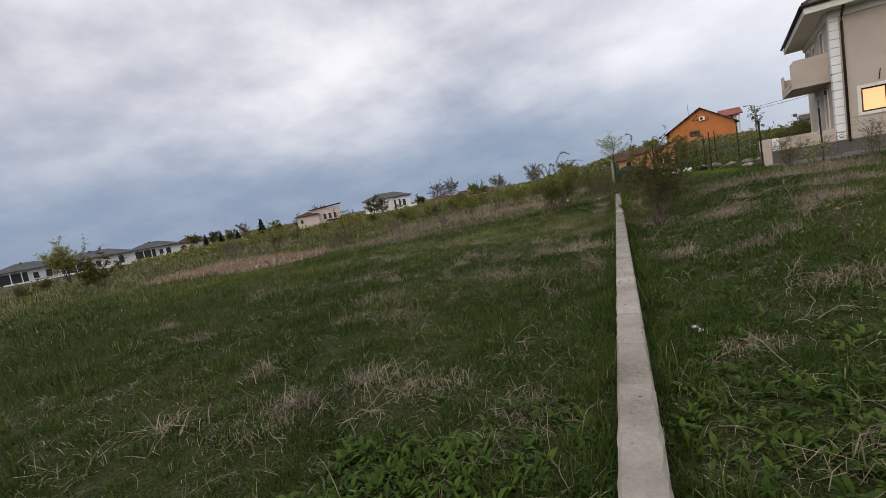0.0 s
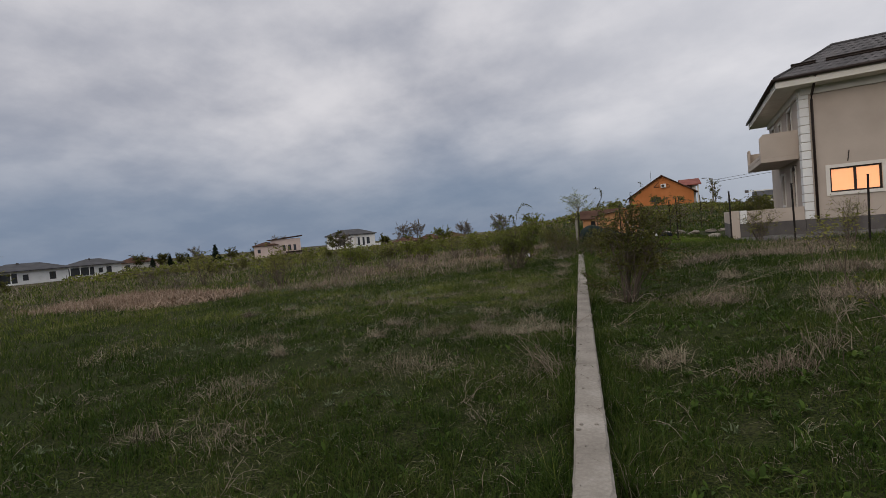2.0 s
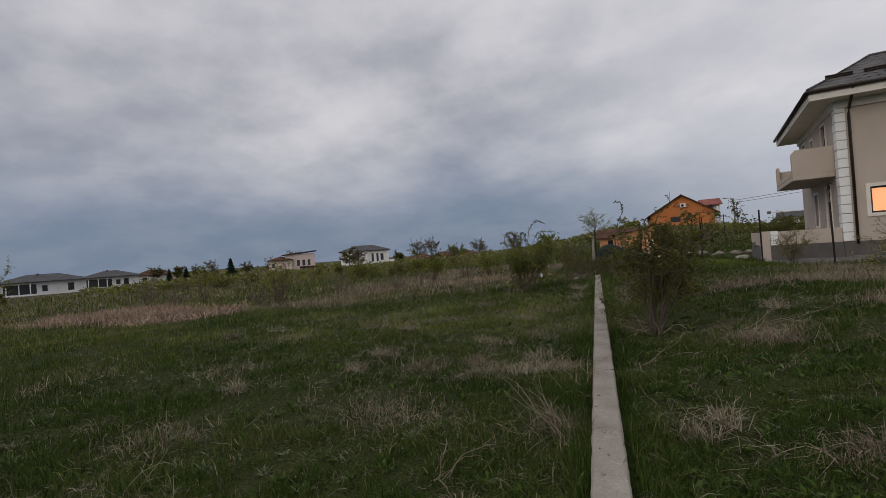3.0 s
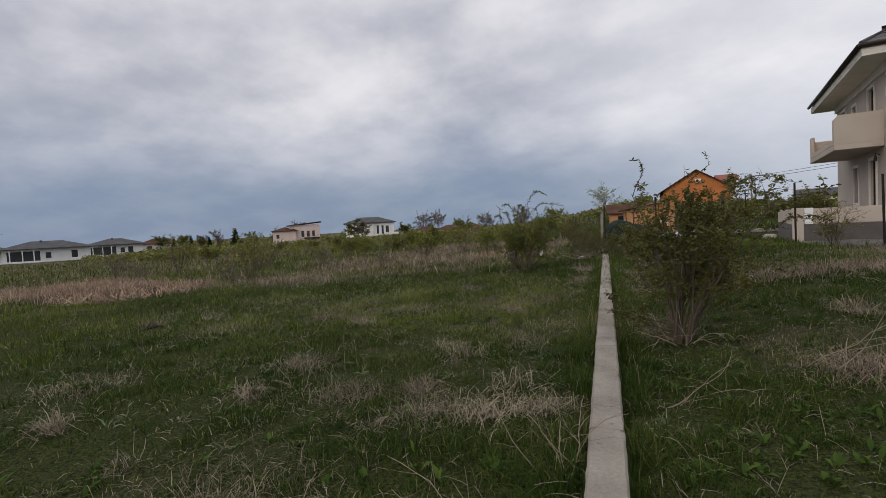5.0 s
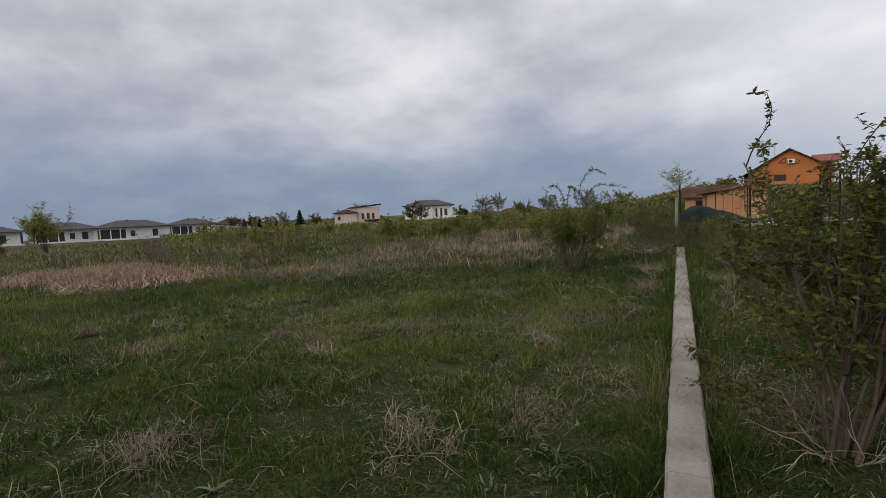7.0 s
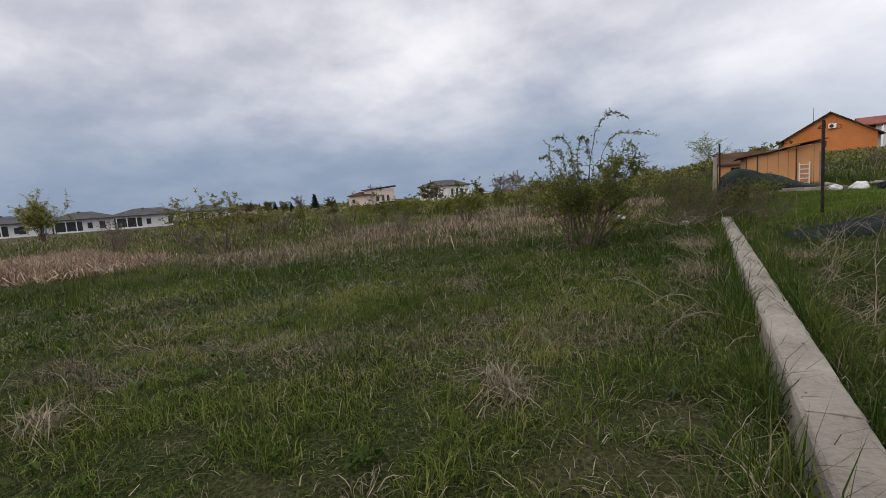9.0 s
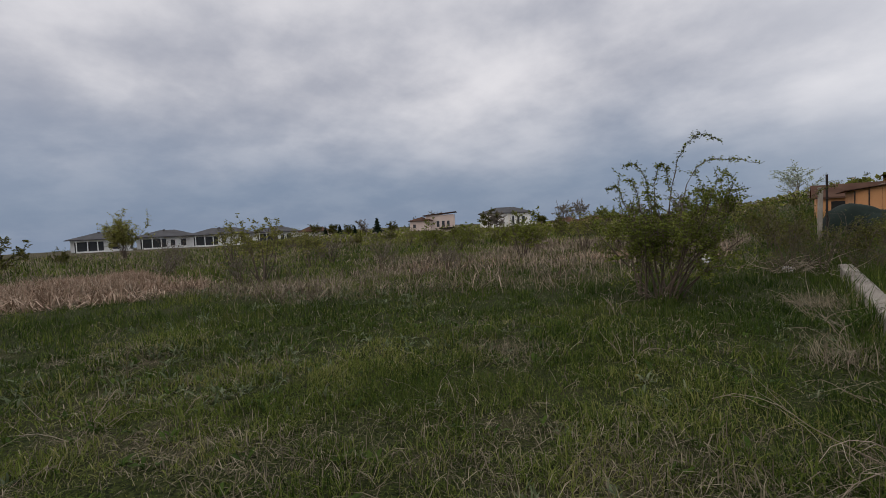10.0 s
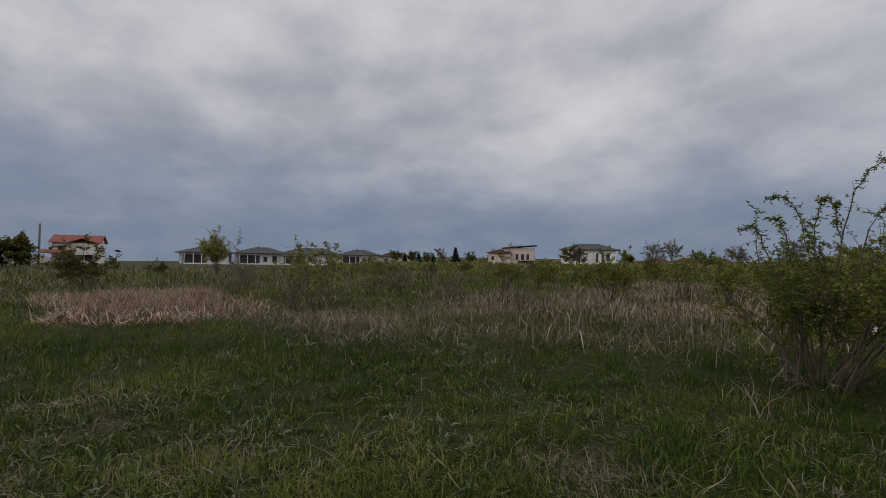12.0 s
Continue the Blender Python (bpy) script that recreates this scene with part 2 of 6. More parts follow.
def ground_material():
    m = bpy.data.materials.new("field_soil_and_thatch")
    m.use_nodes = True
    nt = m.node_tree
    p = nt.nodes["Principled BSDF"]
    p.inputs["Roughness"].default_value = 0.95
    p.inputs["Specular IOR Level"].default_value = 0.1
    tc = nt.nodes.new("ShaderNodeTexCoord")

    def nz(scale, detail=8.0):
        n = nt.nodes.new("ShaderNodeTexNoise")
        n.inputs["Scale"].default_value, n.inputs["Detail"].default_value = scale, detail
        nt.links.new(tc.outputs["Object"], n.inputs["Vector"])
        return n.outputs["Fac"]

    def mix(fac, a, b):
        n = nt.nodes.new("ShaderNodeMix")
        n.data_type = "RGBA"
        for sock, v in ((n.inputs[0], fac), (n.inputs[6], a), (n.inputs[7], b)):
            if isinstance(v, tuple):
                sock.default_value = (*v, 1)
            else:
                nt.links.new(v, sock)
        return n.outputs[2]

    def step(fac, lo, hi):
        n = nt.nodes.new("ShaderNodeMapRange")
        n.inputs[1].default_value, n.inputs[2].default_value = lo, hi
        nt.links.new(fac, n.inputs[0])
        return n.outputs[0]

    at = nt.nodes.new("ShaderNodeAttribute")
    at.attribute_name = "dry"
    green = mix(step(nz(45.0, 10.0), 0.38, 0.62), (0.010, 0.014, 0.004), (0.045, 0.056, 0.014))
    straw = mix(step(nz(55.0, 10.0), 0.38, 0.62), (0.035, 0.029, 0.019), (0.13, 0.107, 0.07))
    add_dry = nt.nodes.new("ShaderNodeMath")
    add_dry.operation, add_dry.use_clamp = "ADD", True
    nt.links.new(at.outputs["Fac"], add_dry.inputs[0])
    half = nt.nodes.new("ShaderNodeMapRange")
    half.inputs[1].default_value, half.inputs[2].default_value, half.inputs[3].default_value, half.inputs[4].default_value = 0.3, 0.7, -0.3, 0.22
    nt.links.new(nz(2.2), half.inputs[0])
    nt.links.new(half.outputs[0], add_dry.inputs[1])
    nt.links.new(mix(add_dry.outputs[0], green, straw), p.inputs["Base Color"])
    b = nt.nodes.new("ShaderNodeBump")
    b.inputs["Strength"].default_value, b.inputs["Distance"].default_value = 0.8, 0.04
    nt.links.new(nz(60.0, 10.0), b.inputs["Height"])
    nt.links.new(b.outputs[0], p.inputs["Normal"])
    return m


M_GLASS, M_GLOW_PANE, M_GROUND = glass_material(), glow_pane_material(), ground_material()


# ---- building blocks ----
def part(name, bm, mat, parent, label="", smooth=False):
    """One mesh object out of a bmesh, under a thing or a part."""
    me = bpy.data.meshes.new(name)
    bm.normal_update()
    bm.to_mesh(me)
    bm.free()
    me.materials.append(mat)
    if smooth:
        for f in me.polygons:
            f.use_smooth = True
    ob = new(name, me)
    ob.parent = parent
    return tagged(ob, label)


def thing(name, m, label, category, group="", kind=""):
    ob = new(name)
    ob.empty_display_size = 0.1
    ob.matrix_basis = m
    return tagged(ob, label, category, group, kind)


def box(bm, x0, x1, y0, y1, z0, z1, bevel=0.0):
    v = [bm.verts.new((x, y, z)) for z in (z0, z1) for x, y in ((x0, y0), (x1, y0), (x1, y1), (x0, y1))]
    faces = [bm.faces.new([v[i] for i in q]) for q in ((3, 2, 1, 0), (4, 5, 6, 7), (0, 1, 5, 4), (1, 2, 6, 5), (2, 3, 7, 6), (3, 0, 4, 7))]
    if bevel:
        bmesh.ops.bevel(bm, geom=list({e for f in faces for e in f.edges}), offset=bevel, segments=1, affect="EDGES")
    return bm


def boxes(*dims, bevel=0.0):
    bm = bmesh.new()
    for d in dims:
        box(bm, *d, bevel=bevel)
    return bm


def tube(bm, points, radii, sides=6):
    """A tapering tube along a line of points."""
    rings = []
    pts = [Vector(p) for p in points]
    for i, p in enumerate(pts):
        way = (pts[min(i + 1, len(pts) - 1)] - pts[max(i - 1, 0)]).normalized()
        side = way.orthogonal().normalized()
        other = way.cross(side)
        r = radii[i] if hasattr(radii, "__len__") else radii
        rings.append([bm.verts.new(p + r * (math.cos(a) * side + math.sin(a) * other)) for a in (2 * math.pi * k / sides for k in range(sides))])
    for a, b in zip(rings, rings[1:]):
        for k in range(sides):
            bm.faces.new((a[k], a[(k + 1) % sides], b[(k + 1) % sides], b[k]))
    bm.faces.new(rings[0][::-1])
    bm.faces.new(rings[-1])
    return bm


def flat_mesh(name, verts, faces, mat, parent=None, smooth=False):
    """A large mesh straight from arrays: verts (n, 3), faces (m, 3 or 4)."""
    me = bpy.data.meshes.new(name)
    verts, faces = np.asarray(verts, np.float32), np.asarray(faces, np.int32)
    k = faces.shape[1]
    me.vertices.add(len(verts))
    me.vertices.foreach_set("co", verts.ravel())
    me.loops.add(faces.size)
    me.loops.foreach_set("vertex_index", faces.ravel())
    me.polygons.add(len(faces))
    me.polygons.foreach_set("loop_start", np.arange(0, faces.size, k, dtype=np.int32))
    me.update(calc_edges=True)
    if smooth:
        me.polygons.foreach_set("use_smooth", np.ones(len(faces), bool))
    me.materials.append(mat)
    ob = new(name, me)
    ob.parent = parent
    return ob


RNG = np.random.default_rng(7)


def lattice(seed):
    table = np.random.default_rng(seed).random((256, 256))

    def value(x, y, scale):
        x, y = np.asarray(x, float) / scale, np.asarray(y, float) / scale
        i, j = np.floor(x).astype(int), np.floor(y).astype(int)
        u, v = x - i, y - j
        u, v = u * u * (3 - 2 * u), v * v * (3 - 2 * v)
        g = lambda a, b: table[a % 256, b % 256]
        return (g(i, j) * (1 - u) + g(i + 1, j) * u) * (1 - v) + (g(i, j + 1) * (1 - u) + g(i + 1, j + 1) * u) * v

    return value


NA, NB, NC = lattice(1), lattice(2), lattice(3)


def smooth01(a, b, x):
    t = np.clip((np.asarray(x, float) - a) / (b - a), 0, 1)
    return t * t * (3 - 2 * t)


def height(x, y):
    """The lie of the land: a field that falls gently to one side and rises to the other."""
    x, y = np.asarray(x, float), np.asarray(y, float)
    z = -0.10 + 0.44 * smooth01(0.0, 3.6, x) - 0.24 * smooth01(4.0, 8.5, x)
    z = z - 0.12 * smooth01(2, 15, -x) - 1.5 * smooth01(15, 110, -x)
    z = z + 3.3 * smooth01(36, 100, y) * smooth01(-26, 9, x) * (1 - 0.75 * smooth01(19, 32, x))
    z = z + 0.34 * smooth01(-0.2, 0.6, x) * (1 - smooth01(0.5, 4.5, x)) * smooth01(25.0, 31.5, y) * (1 - smooth01(46, 60, y))
    far = np.hypot(x, y - 8)
    z = z - 0.016 * np.clip(far - 150, 0, None) * smooth01(0.8, 0.9, -x / (far + 1))
    bumps = 0.10 * (NA(x, y, 3.1) - 0.5) + 0.06 * (NB(x, y, 0.9) - 0.5)
    near_wall = np.clip(np.abs(x + 0.05) / 0.9, 0.25, 1)
    return z + bumps * near_wall * np.clip(60 / (far + 1), 0, 1) + 0.8 * (NC(x, y, 60.0) - 0.5) * smooth01(60, 200, far)


def dryness(x, y):
    """How much old straw lies there, 0 to 1."""
    d = 0.55 * NA(x, y, 2.3) + 0.30 * NB(x, y, 0.8) + 0.25 * NC(x, y, 6.0)
    d = 0.55 * smooth01(0.64, 0.9, d)
    reeds = reed_bed(x, y)
    brown = brown_field(x, y)
    lush = np.exp(-((x + 2.6) / 3.6) ** 2 - ((y - 19.2) / 2.2) ** 2)
    mats = np.exp(-((x + 2.2) / 1.1) ** 2 - ((y - 15.5) / 0.45) ** 2) + np.exp(-((x + 4.7) / 1.4) ** 2 - ((y - 14.5) / 0.45) ** 2) + np.exp(-((x + 6.9) / 1.2) ** 2 - ((y - 15.3) / 0.4) ** 2)
    d = d * (0.3 + 0.7 * smooth01(8.0, 12.5, y)) + 0.55 * mats * smooth01(0.2, 0.55, NB(x, y, 0.5))
    d = d * (1 - lawn(x, y)) + 0.5 * smooth01(26, 60, np.hypot(x + 2, y - 14)) * (0.4 + 0.6 * NA(x, y, 11.0)) + 0.4 * smooth01(17, 25, -x)
    return np.clip(np.maximum(np.maximum(d * (1 - 0.75 * lush), reeds), brown * 0.8), 0, 1)


def lawn(x, y):
    """Short mown grass behind the end of the low wall."""
    x, y = np.asarray(x, float), np.asarray(y, float)
    return smooth01(0, 0.5, x - 0.5) * smooth01(0, 1.0, y - 24.0) * smooth01(0, 1.0, 36.0 - y) * smooth01(0, 1.0, 6.2 - x)


def reed_bed(x, y):
    """The bed of dry reeds along the low side of the field."""
    x, y = np.asarray(x, float), np.asarray(y, float)
    edge = -13.1 - 0.45 * np.clip(17.2 - y, 0, 6) - 0.8 * np.clip(y - 18.8, 0, 4) + 1.3 * (NB(x, y, 1.6) - 0.5)
    ragged = 1.6 * (NA(x, y, 1.9) - 0.5)
    return smooth01(0, 0.7, edge - x) * smooth01(0, 1.5, x + 23.2 + ragged) * smooth01(0, 1.0, y - 14.4 - 0.22 * (-15 - x) + ragged) * smooth01(0, 1.2, 20.6 - y + ragged)


def tan_patch(x, y):
    """The paler, thicker stand of weeds behind the tall shrub."""
    return np.exp(-((np.asarray(x, float) + 8.5) / 5.0) ** 2 - ((np.asarray(y, float) - 28.5) / 3.5) ** 2)


def brown_field(x, y):
    """Tall brown weeds left from last year, past the mown-looking green."""
    x, y = np.asarray(x, float), np.asarray(y, float)
    line = 19.6 + 0.9 * (x + 7.8) * 0.55 + 2.4 * (NA(x, y, 2.8) - 0.5)
    return smooth01(0, 1.6, y - line) * smooth01(0, 3, 47 - y) * smooth01(0, 2.4, -0.7 - x - 2.7 * (1 - smooth01(21.0, 25.0, y))) * (0.12 + 0.88 * smooth01(0, 6, x + 18)) * np.maximum(0.35 + 0.65 * smooth01(0.3, 0.65, NC(x, y, 3.7)), tan_patch(x, y))


# ---- ground: one sheet to the horizon ----
def build_ground():
    def axis(lo, hi, fine_lo, fine_hi, fine):
        mid = list(np.arange(fine_lo, fine_hi + 1e-6, fine))
        left, step, v = [], fine, fine_lo
        while v > lo:
            step *= 1.22
            v -= step
            left.append(v)
        right, step, v = [], fine, fine_hi
        while v < hi:
            step *= 1.22
            v += step
            right.append(v)
        return np.array(left[::-1] + mid + right)

    xs, ys = axis(-2500, 2500, -24, 13, 0.22), axis(-2500, 3500, -3, 32, 0.22)
    gx, gy = np.meshgrid(xs, ys)
    gz = height(gx, gy)
    gz = np.where((np.abs(gx + 0.052) < 0.10) & (gy < 26) & (gy > -9), -0.25, gz)
    verts = np.stack([gx.ravel(), gy.ravel(), gz.ravel()], 1)
    nx, ny = len(xs), len(ys)
    i = (np.arange(ny - 1)[:, None] * nx + np.arange(nx - 1)[None]).ravel()
    ob = flat_mesh("ground", verts, np.stack([i, i + 1, i + 1 + nx, i + nx], 1), M_GROUND, smooth=True)
    layer = ob.data.attributes.new("dry", "FLOAT", "POINT")
    layer.data.foreach_set("value", dryness(gx, gy).ravel().astype(np.float32))
    tagged(ob, "rough green meadow with old straw and bare soil", "ground", kind="structure")


build_ground()


# ---- the low concrete wall that the path follows ----
def build_strip():
    """Cast in lengths: each pour has its own level and its own chipped edges."""
    root = thing("foundation_wall", pose(-0.052, 0, 0), "low weathered grey concrete fence foundation between two meadows", "wall", kind="structure")
    cuts = [-9, -6.2, -3.4, -0.9, 1.15, 3.07, 3.83, 4.63, 7.5, 9.28, 11.43, 11.95, 14.2, 16.0, 18.1, 20.3, 22.4, 24.2, 25.6]
    rnd = random.Random(4)
    for k, (a, b) in enumerate(zip(cuts, cuts[1:])):
        bm = bmesh.new()
        n = max(3, int((b - a) / 0.09))
        top = 0.10 + rnd.uniform(-0.0025, 0.0025)
        rows = []
        for j in range(n + 1):
            y = a + (b - a) * j / n + (0.002 if j == 0 else -0.002 if j == n else 0)
            e = [rnd.uniform(-0.004, 0.004) for _ in range(4)]
            chip = 0.018 if rnd.random() < 0.12 else 0.0
            half = 0.112
            rows.append([bm.verts.new(p) for p in ((-half - 0.012, y, -0.5), (-half + e[0], y, top - 0.018), (-half + 0.014 + chip + e[1], y, top + e[2] * 0.3),
                                                   (0, y, top + 0.003 + e[3] * 0.4), (half - 0.014 - chip + e[2], y, top + e[1] * 0.3), (half + e[3], y, top - 0.018), (half + 0.012, y, -0.5))])
        for r, s in zip(rows, rows[1:]):
            for q in range(6):
                bm.faces.new((r[q], s[q], s[q + 1], r[q + 1]))
        bm.faces.new(rows[0])
        bm.faces.new(rows[-1][::-1])
        bmesh.ops.recalc_face_normals(bm, faces=bm.faces)
        part("concrete_length", bm, M_CONCRETE, root)
    # loose flakes of cement on top
    for _ in range(60):
        x, y, s = rnd.uniform(-0.09, 0.09), rnd.uniform(1.0, 20.0), 0.004 + 0.018 * rnd.random() ** 3
        bm = bmesh.new()
        ring = [(math.cos(a) * s * rnd.uniform(0.6, 1.2), math.sin(a) * s * rnd.uniform(0.5, 1.6)) for a in (k * 1.047 for k in range(6))]
        low = [bm.verts.new((x + u, y + v, 0.098)) for u, v in ring]
        high = [bm.verts.new((x + u * 0.8, y + v * 0.8, 0.106 + rnd.uniform(0, 0.006))) for u, v in ring]
        bm.faces.new(high)
        for k in range(6):
            bm.faces.new((low[k], low[(k + 1) % 6], high[(k + 1) % 6], high[k]))
        part("cement_flake", bm, M_CONCRETE, root)


build_strip()


# ---- buildings ----
def gable_roof(x0, x1, y0, y1, z, rise, along="x", thick=0.18):
    bm = bmesh.new()
    if along == "x":
        ym = (y0 + y1) / 2
        a = [(x0, y0, z), (x0, ym, z + rise), (x0, y1, z)]
        b = [(x1, y0, z), (x1, ym, z + rise), (x1, y1, z)]
    else:
        xm = (x0 + x1) / 2
        a = [(x0, y0, z), (xm, y0, z + rise), (x1, y0, z)]
        b = [(x0, y1, z), (xm, y1, z + rise), (x1, y1, z)]
    ring = lambda pts: [bm.verts.new(p) for p in pts] + [bm.verts.new((p[0], p[1], p[2] - thick)) for p in reversed(pts)]
    ra, rb = ring(a), ring(b)
    n = len(ra)
    for i in range(n):
        bm.faces.new((ra[i], ra[(i + 1) % n], rb[(i + 1) % n], rb[i]))
    bm.faces.new(ra[::-1])
    bm.faces.new(rb)
    bmesh.ops.recalc_face_normals(bm, faces=bm.faces)
    return bm


def hip_roof(x0, x1, y0, y1, z, rise, thick=0.2):
    bm = bmesh.new()
    w, d = x1 - x0, y1 - y0
    k = min(w, d) / 2
    if w >= d:
        tops = [(x0 + k, (y0 + y1) / 2, z + rise), (x1 - k, (y0 + y1) / 2, z + rise)]
    else:
        tops = [((x0 + x1) / 2, y0 + k, z + rise), ((x0 + x1) / 2, y1 - k, z + rise)]
    if abs(w - d) < 0.05:
        tops[1] = (tops[0][0] + 0.02, tops[0][1], tops[0][2])
    e = [bm.verts.new(p) for p in ((x0, y0, z), (x1, y0, z), (x1, y1, z), (x0, y1, z))]
    u = [bm.verts.new((v.co.x, v.co.y, z - thick)) for v in e]
    t = [bm.verts.new(p) for p in tops]
    if w >= d:
        slopes = ((e[0], e[1], t[1], t[0]), (e[1], e[2], t[1]), (e[2], e[3], t[0], t[1]), (e[3], e[0], t[0]))
    else:
        slopes = ((e[0], e[1], t[0]), (e[1], e[2], t[1], t[0]), (e[2], e[3], t[1]), (e[3], e[0], t[0], t[1]))
    for s in slopes:
        bm.faces.new(s)
    for i in range(4):
        bm.faces.new((e[i], u[i], u[(i + 1) % 4], e[(i + 1) % 4]))
    bm.faces.new(u)
    bmesh.ops.recalc_face_normals(bm, faces=bm.faces)
    return bm


def wall_ring(x0, x1, y0, y1, z0, z1, holes=(), t=0.3):
    """Four joined walls with openings through them. holes: (side, from, to, sill, head), side in 'f' front, 'b' back, 'l' left, 'r' right."""
    bm = bmesh.new()
    for side in "fblr":
        lo, hi = (x0, x1) if side in "fb" else (y0 + t, y1 - t)
        cuts = [h[1:5] for h in holes if h[0] == side]
        us = sorted({lo, hi, *[c[0] for c in cuts], *[c[1] for c in cuts]})
        zs = sorted({z0, z1, *[c[2] for c in cuts], *[c[3] for c in cuts]})
        outer, inner = {"f": (y0, y0 + t), "b": (y1, y1 - t), "l": (x0, x0 + t), "r": (x1, x1 - t)}[side]
        made = {}

        def vert(i, k, deep):
            key = (i, k, deep)
            if key not in made:
                d = inner if deep else outer
                made[key] = bm.verts.new((us[i], d, zs[k]) if side in "fb" else (d, us[i], zs[k]))
            return made[key]

        def solid(i, k):
            if not (0 <= i < len(us) - 1 and 0 <= k < len(zs) - 1):
                return False
            u, z = (us[i] + us[i + 1]) / 2, (zs[k] + zs[k + 1]) / 2
            return not any(c[0] < u < c[1] and c[2] < z < c[3] for c in cuts)

        for i in range(len(us) - 1):
            for k in range(len(zs) - 1):
                if not solid(i, k):
                    continue
                for deep in (0, 1):
                    bm.faces.new((vert(i, k, deep), vert(i + 1, k, deep), vert(i + 1, k + 1, deep), vert(i, k + 1, deep)))
                for di, dk, p, q in ((-1, 0, (i, k), (i, k + 1)), (1, 0, (i + 1, k), (i + 1, k + 1)), (0, -1, (i, k), (i + 1, k)), (0, 1, (i, k + 1), (i + 1, k + 1))):
                    if not solid(i + di, k + dk):
                        bm.faces.new((vert(*p, 0), vert(*q, 0), vert(*q, 1), vert(*p, 1)))
    bmesh.ops.remove_doubles(bm, verts=bm.verts, dist=1e-4)
    bmesh.ops.recalc_face_normals(bm, faces=bm.faces)
    return bm


def window(parent, side, plane, a, b, z0, z1, frame_mat, pane_mat, trim_mat=None, trim=0.12, depth=0.12, bars=1, fw=0.06):
    """A window let into a wall: its frame, panes and the raised surround. plane is the wall's outer face; side as in wall_ring."""
    out = -1 if side in "fl" else 1

    def b3(bm, p, q, d0, d1, za, zb):
        lo, hi = sorted((plane + out * d0, plane + out * d1))
        if side in "fb":
            box(bm, p, q, lo, hi, za, zb)
        else:
            box(bm, lo, hi, p, q, za, zb)
        return bm

    bm = bmesh.new()
    d0, d1 = -depth - 0.05, -depth + 0.03
    b3(bm, a, a + fw, d0, d1, z0, z1)
    b3(bm, b - fw, b, d0, d1, z0, z1)
    b3(bm, a + fw, b - fw, d0, d1, z0, z0 + fw)
    b3(bm, a + fw, b - fw, d0, d1, z1 - fw, z1)
    for k in range(bars):
        c = a + (b - a) * (k + 1) / (bars + 1)
        b3(bm, c - fw * 0.7, c + fw * 0.7, d0, d1 + 0.004, z0 + fw, z1 - fw)
    win = part("window", bm, frame_mat, parent)
    for k in range(bars + 1):
        p = a + (b - a) * k / (bars + 1) + (fw if k == 0 else fw * 0.7)
        q = a + (b - a) * (k + 1) / (bars + 1) - (fw if k == bars else fw * 0.7)
        part("pane", b3(bmesh.new(), p, q, -depth - 0.02, -depth - 0.01, z0 + fw, z1 - fw), pane_mat, win)
    if trim_mat:
        bm = bmesh.new()
        b3(bm, a - trim, a, -0.02, 0.04, z0 - trim, z1 + trim)
        b3(bm, b, b + trim, -0.02, 0.04, z0 - trim, z1 + trim)
        b3(bm, a, b, -0.02, 0.04, z1, z1 + trim)
        b3(bm, a, b, -0.02, 0.06, z0 - trim, z0)
        part("surround", bm, trim_mat, win)
    return win


HOUSE_AT, HOUSE_TURN = (9.9, 27.66, 0.3), -12.0


